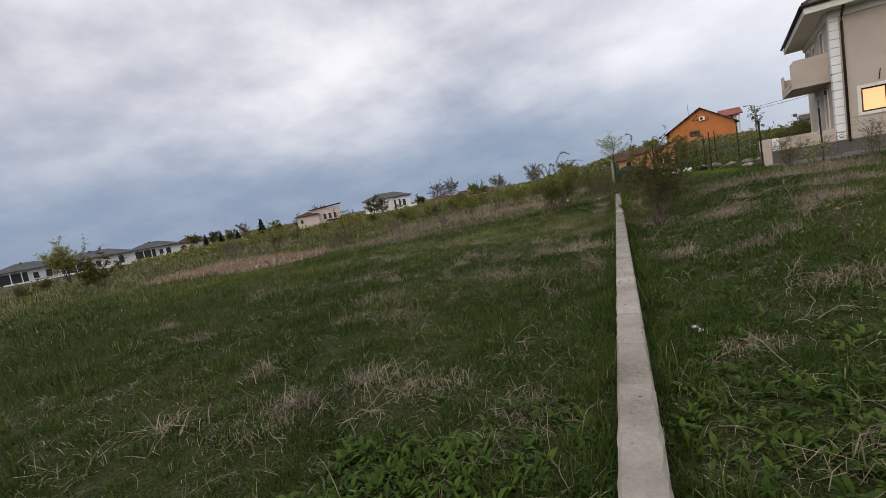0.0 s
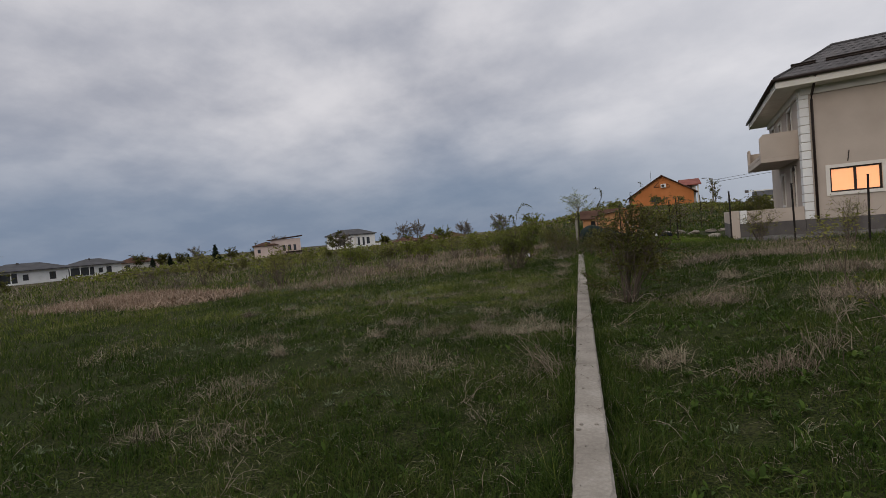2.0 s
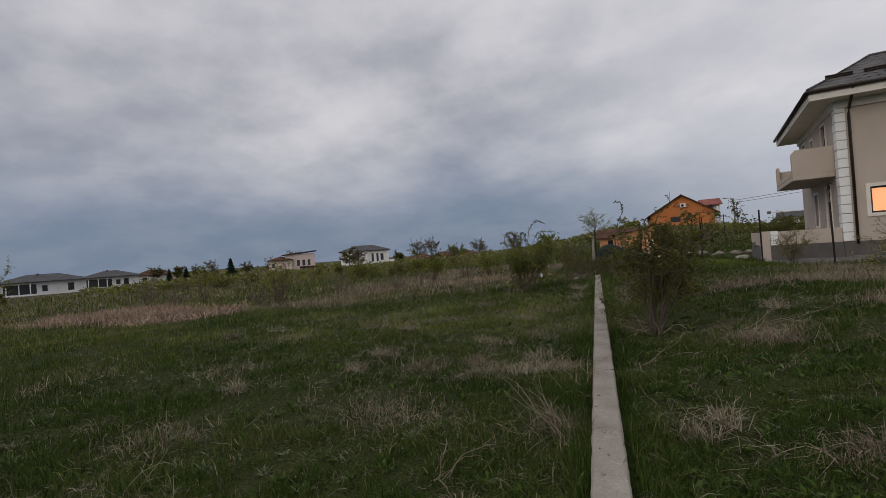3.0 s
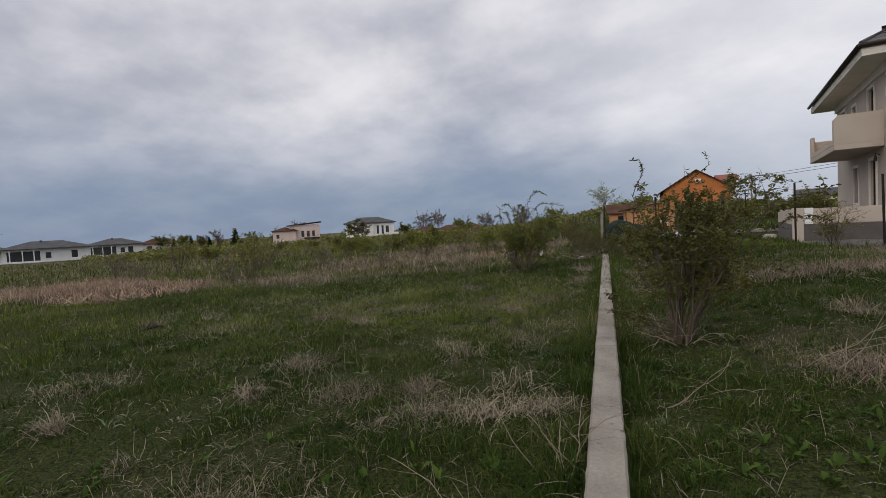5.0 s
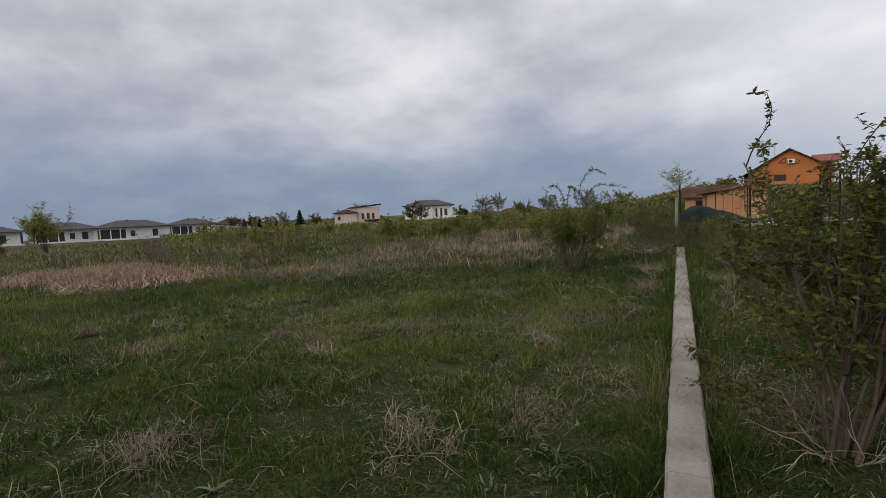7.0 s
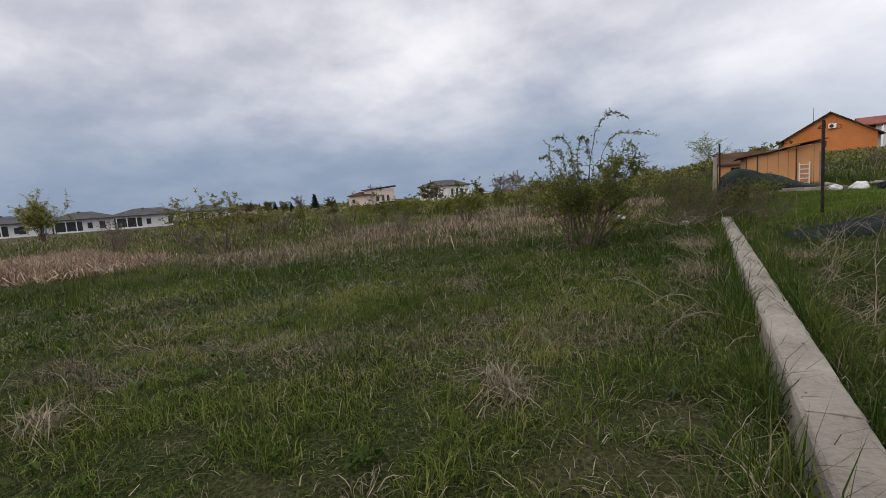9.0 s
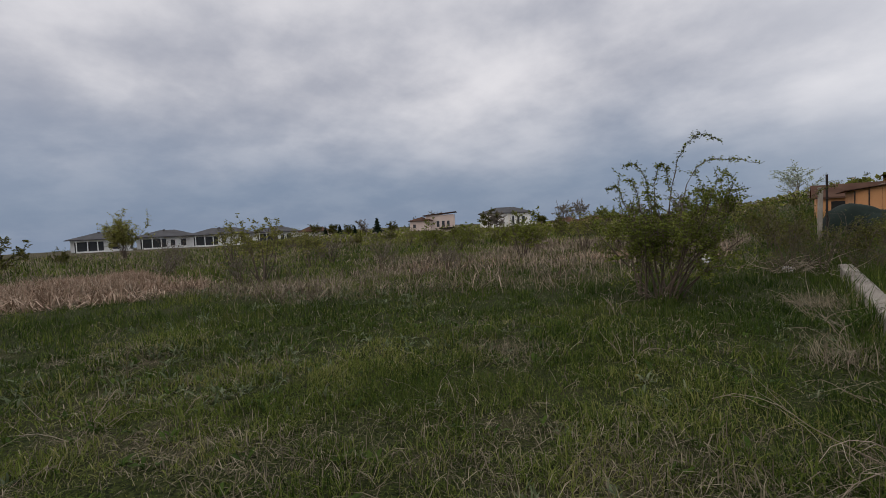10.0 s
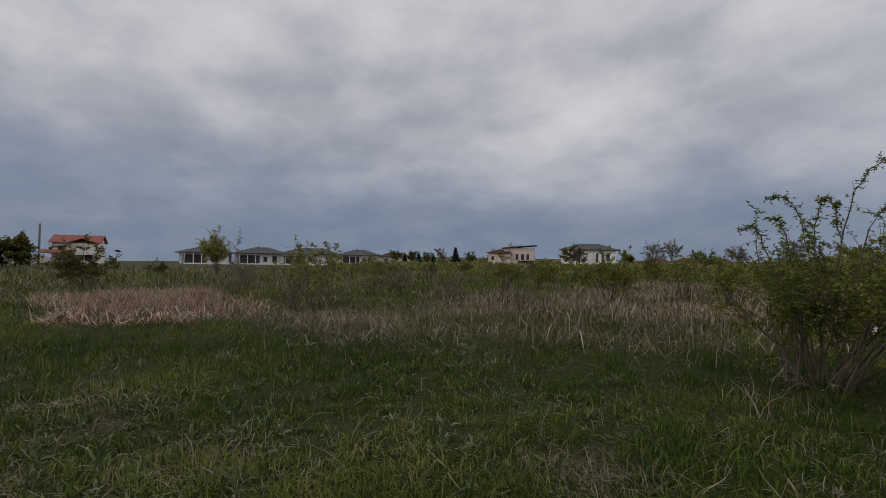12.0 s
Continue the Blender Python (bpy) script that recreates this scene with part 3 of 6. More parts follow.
def build_beige_house():
    """Two storeys, hipped tile roof, a long balcony on the side and white corner stones."""
    h = thing("house", pose(*HOUSE_AT, 0, 0, HOUSE_TURN), "two-storey beige rendered house with dark tiled hip roof and balcony", "house")
    W, D, P, T = 12.5, 9.6, 0.55, 6.45
    holes = [("f", 0.91, 2.67, 1.67, 2.75), ("l", 2.0, 2.95, 0.75, 3.0), ("l", 5.0, 5.8, 1.3, 2.9), ("l", 2.2, 3.15, 4.0, 5.95), ("l", 5.2, 6.0, 4.0, 5.75), ("l", 7.5, 8.4, 4.0, 5.9)]
    part("wall", wall_ring(0, W, 0, D, P, T, holes), M_RENDER, h)
    part("plinth", wall_ring(-0.02, W + 0.02, -0.02, D + 0.02, -0.7, P, (), 0.34), M_PLINTH, h, "dark grey plinth")
    part("storey_floor", boxes((0.3, W - 0.3, 0.3, D - 0.3, 3.35, 3.55), (0.3, W - 0.3, 0.3, D - 0.3, 0.3, 0.5)), M_CREAM, h)
    part("inner_wall", boxes((0.3, W - 0.3, 1.6, 1.7, 0.5, 3.35), (1.6, 1.7, 1.7, D - 0.3, 0.5, 6.2), (1.7, W - 0.3, 1.6, 1.7, 3.55, 6.2)), M_DARK, h)
    # eaves: soffit, fascia, gutter
    x0, x1, y0, y1, z = -1.02, W + 1.0, -1.0, D + 0.95, 6.86
    part("soffit", boxes((x0 + 0.04, x1 - 0.04, y0 + 0.04, y1 - 0.04, T, T + 0.12)), M_CREAM, h, "cream soffit board")
    part("fascia", wall_ring(x0 + 0.03, x1 - 0.03, y0 + 0.03, y1 - 0.03, T + 0.10, z - 0.1, (), 0.04), M_CREAM, h)
    part("cornice", boxes((0.0, W, -0.10, -0.002, T - 0.32, T), (-0.10, -0.002, 0.0, D, T - 0.32, T)), M_CREAM, h)
    PITCH, KEEP = math.tan(radians(32)), 2.6
    rise = KEEP * PITCH
    bm = bmesh.new()
    lower = [bm.verts.new(q) for q in ((x0, y0, z), (x1, y0, z), (x1, y1, z), (x0, y1, z))]
    upper = [bm.verts.new(q) for q in ((x0 + KEEP, y0 + KEEP, z + rise), (x1 - KEEP, y0 + KEEP, z + rise), (x1 - KEEP, y1 - KEEP, z + rise), (x0 + KEEP, y1 - KEEP, z + rise))]
    bm.faces.new(lower[::-1]), bm.faces.new(upper)
    for i in range(4):
        bm.faces.new((lower[i], lower[(i + 1) % 4], upper[(i + 1) % 4], upper[i]))
    roof = part("roof", bm, M_ROOF, h, "dark grey tiled roof")
    bm = bmesh.new()
    tube(bm, [(x0 - 0.06, y0 - 0.06, z - 0.06), (x1, y0 - 0.06, z - 0.06)], 0.075, 8)
    part("gutter", bm, M_GUTTER, h, "dark brown gutter", True)
    bm = bmesh.new()
    tube(bm, [(x0 - 0.06, y0 - 0.06, z - 0.06), (x0 - 0.06, y1, z - 0.06)], 0.075, 8)
    part("gutter", bm, M_GUTTER, h, "dark brown gutter", True)
    bm = bmesh.new()
    tube(bm, [(0.42, y0 - 0.02, z - 0.12), (0.42, y0 + 0.12, z - 0.30), (0.40, -0.25, T - 0.35), (0.40, -0.11, T - 0.6), (0.40, -0.11, 0.45)], 0.055, 8)
    part("downpipe", bm, M_GUTTER, h, "dark brown downpipe", True)
    # courses of tiles: lapped rows that follow each slope
    slope = PITCH
    hip_k = KEEP
    rows = 9
    for j in range(rows):
        a, b = hip_k * j / rows, hip_k * (j + 1) / rows + 0.03
        bm = bmesh.new()
        for side in (0, 1):
            lo, hi = (x0 + a, x1 - a) if side == 0 else (y0 + a, y1 - a)
            lo2, hi2 = (x0 + b, x1 - b) if side == 0 else (y0 + b, y1 - b)
            cols = max(2, int((hi - lo) / 0.3))
            for c in range(cols):
                p, q = lo + (hi - lo) * c / cols, lo + (hi - lo) * (c + 1) / cols
                p2, q2 = lo2 + (hi2 - lo2) * c / cols, lo2 + (hi2 - lo2) * (c + 1) / cols
                za, zb = z + a * slope, z + b * slope
                m2 = (p + q) / 2
                m3 = (p2 + q2) / 2
                co = [(p, a, za + 0.02), (m2, a, za + 0.05), (q, a, za + 0.02), (q2, b, zb + 0.006), (m3, b, zb + 0.03), (p2, b, zb + 0.006)]
                if side == 0:
                    v = [bm.verts.new((u, y0 + w, s)) for u, w, s in co]
                    bm.faces.new((v[0], v[1], v[4], v[5]))
                    bm.faces.new((v[1], v[2], v[3], v[4]))
                else:
                    v = [bm.verts.new((x0 + w, u, s)) for u, w, s in co]
                    bm.faces.new((v[5], v[4], v[1], v[0]))
                    bm.faces.new((v[4], v[3], v[2], v[1]))
        part("tile_course", bm, M_ROOF, roof)
    bm = bmesh.new()
    tube(bm, [(x0, y0, z + 0.04), (x0 + hip_k, y0 + hip_k, z + rise + 0.03), (x1 - hip_k, y0 + hip_k, z + rise + 0.03)], 0.07, 6)
    part("ridge_cap", bm, M_ROOF, roof)
    for a, b in ((0.75, 1.65), (2.0, 6.2), (6.2, 11.5)):
        bm = bmesh.new()
        s = 0.85 if a < 6 else 1.05
        for dz in (0.06, 0.16):
            tube(bm, [(x0 + a, y0 + s, z + s * slope + dz), (x0 + b, y0 + s, z + s * slope + dz)], 0.025, 6)
        box(bm, x0 + a, x0 + b, y0 + s + 0.03, y0 + s + 0.045, z + s * slope, z + s * slope + 0.17)
        part("snow_guard", bm, M_GUTTER, roof, "dark metal snow guard")
    # corner stones
    q, k = P + 0.02, 0
    while q < T - 0.4:
        wide = 0.50 if k % 2 == 0 else 0.44
        part("corner_stone", boxes((-0.05, 0.30, -0.05, wide, q, q + 0.36), bevel=0.012), M_WHITE, h)
        q, k = q + 0.385, k + 1
    # front window with its orange glow put into the panes, stone panel and bracket
    win = window(h, "f", 0.0, 0.91, 2.67, 1.67, 2.75, M_GUTTER, M_GLOW_PANE, M_CREAM, 0.14, 0.1, 1, 0.07)
    tagged(win, "dark-framed window with orange panes that glow by themselves")
    panel = part("stone_panel", boxes((2.9, 6.2, -0.03, -0.002, 1.7, 2.95)), M_STONE, h, "rough stone cladding")
    rnd = random.Random(9)
    for r in range(7):
        x = 2.9
        while x < 6.15:
            w = rnd.uniform(0.25, 0.55)
            part("stone", boxes((x, min(x + w - 0.012, 6.2), -0.06 - rnd.uniform(0, 0.02), -0.03, 1.71 + r * 0.177, 1.71 + r * 0.177 + 0.165), bevel=0.008), M_STONE, panel)
            x += w
    bm = bmesh.new()
    tube(bm, [(1.55, -0.01, 3.0), (1.55, -0.1, 3.12), (1.57, -0.1, 3.3), (1.61, -0.03, 3.45)], 0.018, 5)
    part("wall_cable", bm, M_IRON, h)
    # side doors and windows
    for a, b, s, t in [x[1:] for x in holes if x[0] == "l"]:
        window(h, "l", 0.0, a, b, s, t, M_GUTTER, M_GLASS, M_CREAM, 0.13, 0.12, 0 if b - a < 0.9 else 1, 0.06)
    # balcony
    bx, by0, by1, bz = -1.5, 0.85, 6.9, 3.40
    bal = part("balcony", boxes((bx, -0.002, by0, by1, bz, bz + 0.22), bevel=0.015), M_RENDER, h, "beige balcony with solid parapet")
    end = bmesh.new()
    profile = [(-0.002, 0.22), (-0.002, 1.36), (bx + 0.14, 1.36), (bx, 1.20), (bx, 0.22)]
    near_face, far_face = ([end.verts.new((x, by0 + d, bz + z)) for x, z in profile] for d in (0.0, 0.3))
    end.faces.new(near_face), end.faces.new(far_face[::-1])
    for i in range(5):
        end.faces.new((near_face[i], far_face[i], far_face[(i + 1) % 5], near_face[(i + 1) % 5]))
    bmesh.ops.recalc_face_normals(end, faces=end.faces)
    part("parapet", end, M_RENDER, bal)
    part("parapet", boxes((bx, bx + 0.14, by0 + 0.302, by1 - 0.45, bz + 0.22, bz + 0.42), bevel=0.02), M_RENDER, bal)
    part("parapet", boxes((bx, bx + 0.14, by1 - 0.448, by1, bz + 0.22, bz + 1.25), bevel=0.03), M_RENDER, bal)
    part("parapet", boxes((bx + 0.142, -0.002, by1 - 0.14, by1, bz + 0.22, bz + 1.05), bevel=0.03), M_RENDER, bal)
    bm = bmesh.new()
    tube(bm, [(-0.06, 1.2, 3.1), (-0.2, 1.2, 3.16), (-0.2, 1.2, 2.98), (-0.2, 1.2, 2.86)], [0.02, 0.02, 0.06, 0.05], 8)
    part("wall_lamp", bm, M_IRON, h, "small dark wall lantern")
    # terrace beside the house
    ter = part("terrace", boxes((-2.9, -0.03, 0.0, 6.5, -0.7, P)), M_PLINTH, h, "raised terrace with a grey base")
    part("terrace_parapet", boxes((-2.3, -0.06, 0.0, 0.2, P, 1.16), bevel=0.01), M_RENDER, ter)
    part("terrace_parapet", boxes((-2.9, -2.7, 0.27, 6.5, P, 1.16), bevel=0.01), M_RENDER, ter)
    part("terrace_pier", boxes((-2.94, -2.58, -0.06, 0.26, -0.7, 1.2), bevel=0.012), M_RENDER, ter)
    for k in range(3):
        part("pier_stone", boxes((-2.56, -2.28, -0.04, 0.24, P + 0.01 + k * 0.215, P + 0.01 + k * 0.215 + 0.2), bevel=0.01), M_WHITE, ter)
    return h


build_beige_house()


def simple_house(m, w, d, hgt, label, wall_mat, roof_mat, roof="hip", rise=1.6, over=0.6, wins=(), group=""):
    """A house far off: walls with openings, roof with eaves, each window on its own."""
    h = thing("house", m, label, "house", group)
    part("wall", wall_ring(0, w, 0, d, -1.0, hgt, [x[:5] for x in wins]), wall_mat, h)
    part("inner_wall", boxes((0.4, w - 0.4, 0.8, d - 0.8, -0.9, hgt - 0.1)), M_DARK, h)
    if roof == "hip":
        part("roof", hip_roof(-over, w + over, -over, d + over, hgt + 0.2, rise), roof_mat, h)
    elif roof in "xy":
        part("roof", gable_roof(-over, w + over, -over, d + over, hgt + 0.22, rise, roof), roof_mat, h)
        lo, hi = (0, w) if roof == "y" else (0, d)
        mid = (lo + hi) / 2
        foot = hgt + 0.12 + rise * over / ((hi - lo) / 2 + over)
        for e in ((0, 0.3), (d - 0.3, d)) if roof == "y" else ((0, 0.3), (w - 0.3, w)):
            g = bmesh.new()
            tri = [(lo, hgt), (hi, hgt), (hi, foot), (mid, hgt + 0.12 + rise), (lo, foot)]
            mk = (lambda s, u, q: (s, q, u)) if roof == "y" else (lambda s, u, q: (q, s, u))
            a = [g.verts.new(mk(s, u, e[0])) for s, u in tri]
            b = [g.verts.new(mk(s, u, e[1])) for s, u in tri]
            g.faces.new(a), g.faces.new(b[::-1])
            for i in range(5):
                g.faces.new((a[i], b[i], b[(i + 1) % 5], a[(i + 1) % 5]))
            bmesh.ops.recalc_face_normals(g, faces=g.faces)
            part("gable_wall", g, wall_mat, h)
    for side, a, b, s, t, *rest in wins:
        plane = {"f": 0, "b": d, "l": 0, "r": w}[side]
        window(h, side, plane, a, b, s, t, M_GUTTER, M_GLASS, rest[0] if rest else None, 0.14, 0.12, 1 if b - a > 1.1 else 0, 0.08)
    return h


def ground_pose(x, y, turn=0.0, sink=0.0):
    return pose(x, y, float(height(x, y)) - sink, 0, 0, turn)


def build_orange_house():
    h = simple_house(pose(11.0, 108.6, 2.85, 0, 0, -3), 11.6, 13.0, 2.95, "orange rendered house with brown gable roof on a rise", M_ORANGE, M_ROOF_BROWN, "y", 4.05, 0.75,
                     [("f", 3.7, 5.5, 1.75, 2.8)])
    part("plinth", boxes((3.4, 11.65, -0.1, -0.002, -1.0, 0.6)), M_CREAM, h, "pale plinth band")
    unit = part("air_unit", boxes((5.6, 6.6, -0.5, -0.002, 4.6, 5.35), bevel=0.04), M_WHITE, h, "white air-conditioning unit")
    fan = bmesh.new()
    tube(fan, [(5.98, -0.53, 4.97), (5.98, -0.502, 4.97)], 0.27, 14)
    part("fan_grille", fan, M_GUTTER, unit, "dark round fan grille")
    bm = bmesh.new()
    tube(bm, [(4.35, -0.05, 4.85), (5.3, -0.05, 5.75), (5.3, -0.05, 4.8), (4.35, -0.05, 4.85)], 0.07, 5)
    part("vent_frame", bm, M_GUTTER, h, "dark triangular vent frame")
    bm = bmesh.new()
    tube(bm, [(6.9, -0.05, 5.2), (7.25, -0.05, 5.0), (7.2, -0.05, 4.6), (6.9, -0.05, 4.5)], 0.05, 5)
    part("pipe_loop", bm, M_GUTTER, h, "dark pipe loop")
    part("porch_roof", gable_roof(9.4, 13.2, 0.6, 5.6, 4.75, 1.25, "x"), M_ROOF_RED, h, "red porch roof")
    part("porch_post", boxes((12.5, 12.75, 1.1, 1.35, -1.0, 4.8)), M_CREAM, h)
    part("porch_wall", boxes((11.65, 12.3, 1.7, 4.8, -1.0, 4.8)), M_CREAM, h)
    bm = bmesh.new()
    tube(bm, [(4.2, 4, 6.0), (4.2, 4, 8.6)], 0.04, 4)
    part("aerial", bm, M_IRON, h)


def build_shed():
    """A lean-to of ochre boards with ragged roof sheets."""
    h = thing("shed", pose(1.3, 40.4, 0.3), "ochre-walled garden shed with a sloping patched roof", "shed")
    lo, hi, d, w = 1.68, 2.1, 4.0, 3.05
    front = [(0, 0, -0.6), (w, 0, -0.6), (w, 0, hi), (0, 0, lo)]
    bm = bmesh.new()
    a = [bm.verts.new(p) for p in front]
    b = [bm.verts.new((p[0], d, p[2])) for p in front]
    bm.faces.new(a), bm.faces.new(b[::-1])
    for i in range(4):
        bm.faces.new((a[i], b[i], b[(i + 1) % 4], a[(i + 1) % 4]))
    bmesh.ops.recalc_face_normals(bm, faces=bm.faces)
    part("wall", bm, M_SHED, h)
    tilt = math.atan2(hi - lo, w)
    for p, q, lift, mat, out in ((-0.35, 1.2, 0.02, M_ROOF_BROWN, 0.3), (0.9, 2.0, 0.06, M_WOODEN, 0.25), (1.5, 2.2, 0.10, M_SHED, 0.4), (1.95, 3.3, 0.13, M_ROOF_BROWN, 0.3)):
        r = boxes((p, q, -out, d + 0.3, lift, lift + 0.035))
        bmesh.ops.rotate(r, verts=r.verts, cent=(0, 0, 0), matrix=Matrix.Rotation(-tilt, 3, "Y"))
        bmesh.ops.translate(r, verts=r.verts, vec=(0, 0, lo))
        part("roof_sheet", r, mat, h, "patched roof sheet")
    for x in (0.0, 0.47, 2.05):
        part("batten", boxes((x, x + 0.045, -0.04, -0.002, -0.4, lo + x * 0.137 - 0.04)), M_GUTTER, h)
    for x in (0.9, 1.35, 1.75, 2.75):
        part("board_seam", boxes((x, x + 0.012, -0.01, -0.002, -0.4, lo + x * 0.137 - 0.04)), M_ROOF_BROWN, h)
    part("lean_pole", boxes((2.95, 3.0, -0.12, -0.07, -0.4, 1.7)), M_WOODEN, h)
    lad = part("ladder", boxes((2.16, 2.21, -0.14, -0.08, -0.3, 1.22)), M_CREAM, h, "pale wooden ladder")
    part("rail", boxes((2.55, 2.6, -0.14, -0.08, -0.3, 1.25)), M_CREAM, lad)
    for k in range(6):
        part("rung", boxes((2.21, 2.55, -0.13, -0.09, 0.0 + k * 0.22, 0.045 + k * 0.22)), M_CREAM, lad)
    low = thing("shed", pose(0.35, 50.0, 0.7), "low outbuilding with a brown pitched roof", "shed")
    part("wall", boxes((0, 3.6, 0, 3, -0.6, 1.15)), M_SHED, low)
    part("roof", gable_roof(-0.25, 3.9, -0.35, 3.35, 1.22, 0.8, "x", 0.1), M_ROOF_BROWN, low)
    # flat near-black panel: the doorway's inner shade put in as colour
    part("door", boxes((0.7, 1.6, -0.03, -0.002, -0.5, 0.95)), M_DARK, low, "near-black panel standing in for an open doorway")


build_orange_house()
build_shed()


def polar(az, dist, eye=(-1.8, 14.5)):
    return eye[0] + dist * math.sin(radians(az)), eye[1] + dist * math.cos(radians(az))


def build_far_houses():
    # pale pink house: a low wing and a taller flat-topped block with a mono-pitch roof
    x, y = polar(-40.7, 150)
    h = simple_house(pose(x, y, -0.6, 0, 0, 33), 7.0, 8.0, 3.4, "pale pink house with low brown-roofed wing far across the field", M_PINK, M_ROOF_BROWN, "hip", 1.2, 0.5,
                     [("f", 1.0, 1.9, 1.2, 2.4)])
    part("wall", wall_ring(5.0, 14.2, 0.8, 10, -1, 5.2, [("f", 8.6, 9.5, 1.3, 3.2), ("f", 10.3, 11.2, 1.3, 3.2), ("f", 12.0, 12.8, 1.3, 3.2)]), M_PINK, h)
    part("inner_wall", boxes((5.4, 13.8, 1.6, 9.2, -0.9, 5.0)), M_DARK, h)
    for a in (8.6, 10.3, 12.0):
        window(h, "f", 0.8, a, a + 0.85, 1.3, 3.2, M_GUTTER, M_GLASS, None, 0.1, 0.12, 0, 0.08)
    s = boxes((-0.6, 10.4, 0.2, 10.6, 0, 0.22))
    bmesh.ops.rotate(s, verts=s.verts, cent=(0, 0, 0), matrix=Matrix.Rotation(radians(-5), 3, "Y"))
    bmesh.ops.translate(s, verts=s.verts, vec=(4.6, 0, 5.0))
    part("roof", s, M_ROOF_BROWN, h)
    part("balcony", boxes((9.5, 14.5, -0.4, 0.79, 0.6, 1.1)), M_GUTTER, h)
    # grey-roofed white house
    x, y = polar(-32.0, 150)
    h = simple_house(pose(x, y, -0.2, 0, 0, 29), 16.0, 10.0, 4.3, "white house with grey hip roof far across the field", M_WHITE, M_ROOF_GREY, "hip", 1.9, 0.7,
                     [("f", 10.2, 10.9, 0.6, 3.4), ("f", 11.8, 12.5, 0.6, 3.4), ("f", 13.2, 14.2, 0.9, 3.2), ("f", 4.0, 5.2, 1.0, 3.0)])
    part("pillar", boxes((9.0, 9.5, -0.4, 0, -1, 4.3)), M_CREAM, h)
    part("garden_wall", boxes((13.0, 17.5, -3, -2.8, -1, 1.0)), M_WHITE, h)
    # row of low white houses
    # dark glass in the widest front opening stands in for the porch's shade
    for az, dist, turn, wide in ((-75.7, 143, 66, 12), (-70.3, 143, 64, 13.6), (-65.4, 140, 60, 16), (-58.8, 156, 54, 13)):
        x, y = polar(az, dist)
        h = simple_house(pose(x, y, -1.8, 0, 0, turn), wide, 10.0, 3.1, "low white villa with wide grey hip roof and dark porch", M_WHITE, M_ROOF_GREY, "hip", 1.75, 1.0,
                         [("f", 0.8, 6.6, 0.1, 2.7), ("f", 7.6, 8.6, 0.9, 2.3), ("f", wide - 3.6, wide - 2.4, 0.7, 2.5)], "row of low white villas")
        part("chimney", boxes((wide * 0.42, wide * 0.42 + 0.5, 4, 4.6, 3.6, 5.2)), M_PLINTH, h)
        part("garden_wall", boxes((2, wide + 1, -6.0, -5.8, -1.0, 0.55)), M_WHITE, h, "white garden wall")
        for px in (1.2, 3.4, 5.4):
            part("porch_post", boxes((px, px + 0.2, -0.9, -0.7, -0.9, 3.1)), M_WHITE, h)
    # small distant red and brown roofs
    for az, dist, w, mat, wall in ((-54.0, 175, 9, M_ROOF_BROWN, M_CREAM), (-52.6, 185, 8, M_ROOF_BROWN, M_PINK), (-20.5, 150, 10, M_ROOF_BROWN, M_CREAM), (-17.5, 150, 9, M_ROOF_BROWN, M_PINK), (-23.5, 165, 11, M_ROOF_BROWN, M_WHITE)):
        x, y = polar(az, dist)
        simple_house(pose(x, y, float(height(x, y)) - (1.7 if az > -30 else 0.4), 0, 0, -az), w, 8, 2.8, "small distant house with a pitched tiled roof", wall, mat, "hip", 1.7, 0.5, [("f", 2, 3.2, 1, 2.2)], "distant roofs")
    # red-roofed house at the end of the field
    x, y = polar(-86.2, 140)
    h = simple_house(pose(x, y, -1.6, 0, 0, 74), 8.8, 8.0, 4.7, "white two-storey house with red tiled roof and balcony", M_CREAM, M_ROOF_RED, "x", 1.8, 0.6,
                     [("f", 1.2, 2.2, 2.9, 4.1), ("f", 2.0, 3.0, 0.6, 2.0), ("f", 6.2, 7.6, 0.6, 2.0), ("l", 3, 4.4, 2.9, 4.1)])
    part("dormer_roof", gable_roof(3.2, 8.6, -1.8, 3.4, 4.85, 1.1, "y"), M_ROOF_RED, h)
    part("dormer_wall", boxes((3.8, 8.0, -1.1, -0.01, 2.3, 4.75)), M_CREAM, h)
    part("balcony", boxes((0.2, 8.2, -2.0, -1.11, 2.0, 2.8)), M_CREAM, h)
    part("porch_roof", gable_roof(-1.6, 4.4, -3.0, -0.2, 2.5, 0.7, "x"), M_ROOF_RED, h)
    wall = thing("garden_wall", pose(x - 3, y - 6.5, -1.2, 0, 0, 80), "pale boundary wall before the red-roofed house", "wall")
    part("wall", boxes((0, 8, 0, 0.25, -0.5, 1.0)), M_CREAM, wall)
    # white house with dark roof beyond the beige one
    simple_house(pose(34.6, 112.0, 1.5, 0, 0, -16), 7.4, 6, 1.9, "white house with dark gable roof behind the garden", M_WHITE, M_ROOF_GREY, "x", 1.5, 0.4, [("f", 4.6, 5.6, 0.5, 1.4)])
    simple_house(pose(28.8, 122.0, 1.1, 0, 0, -12), 9, 6, 1.3, "low white outbuilding with dark roof", M_WHITE, M_ROOF_GREY, "hip", 0.6, 0.4, [("f", 3, 5, 0.4, 1.0)])


build_far_houses()


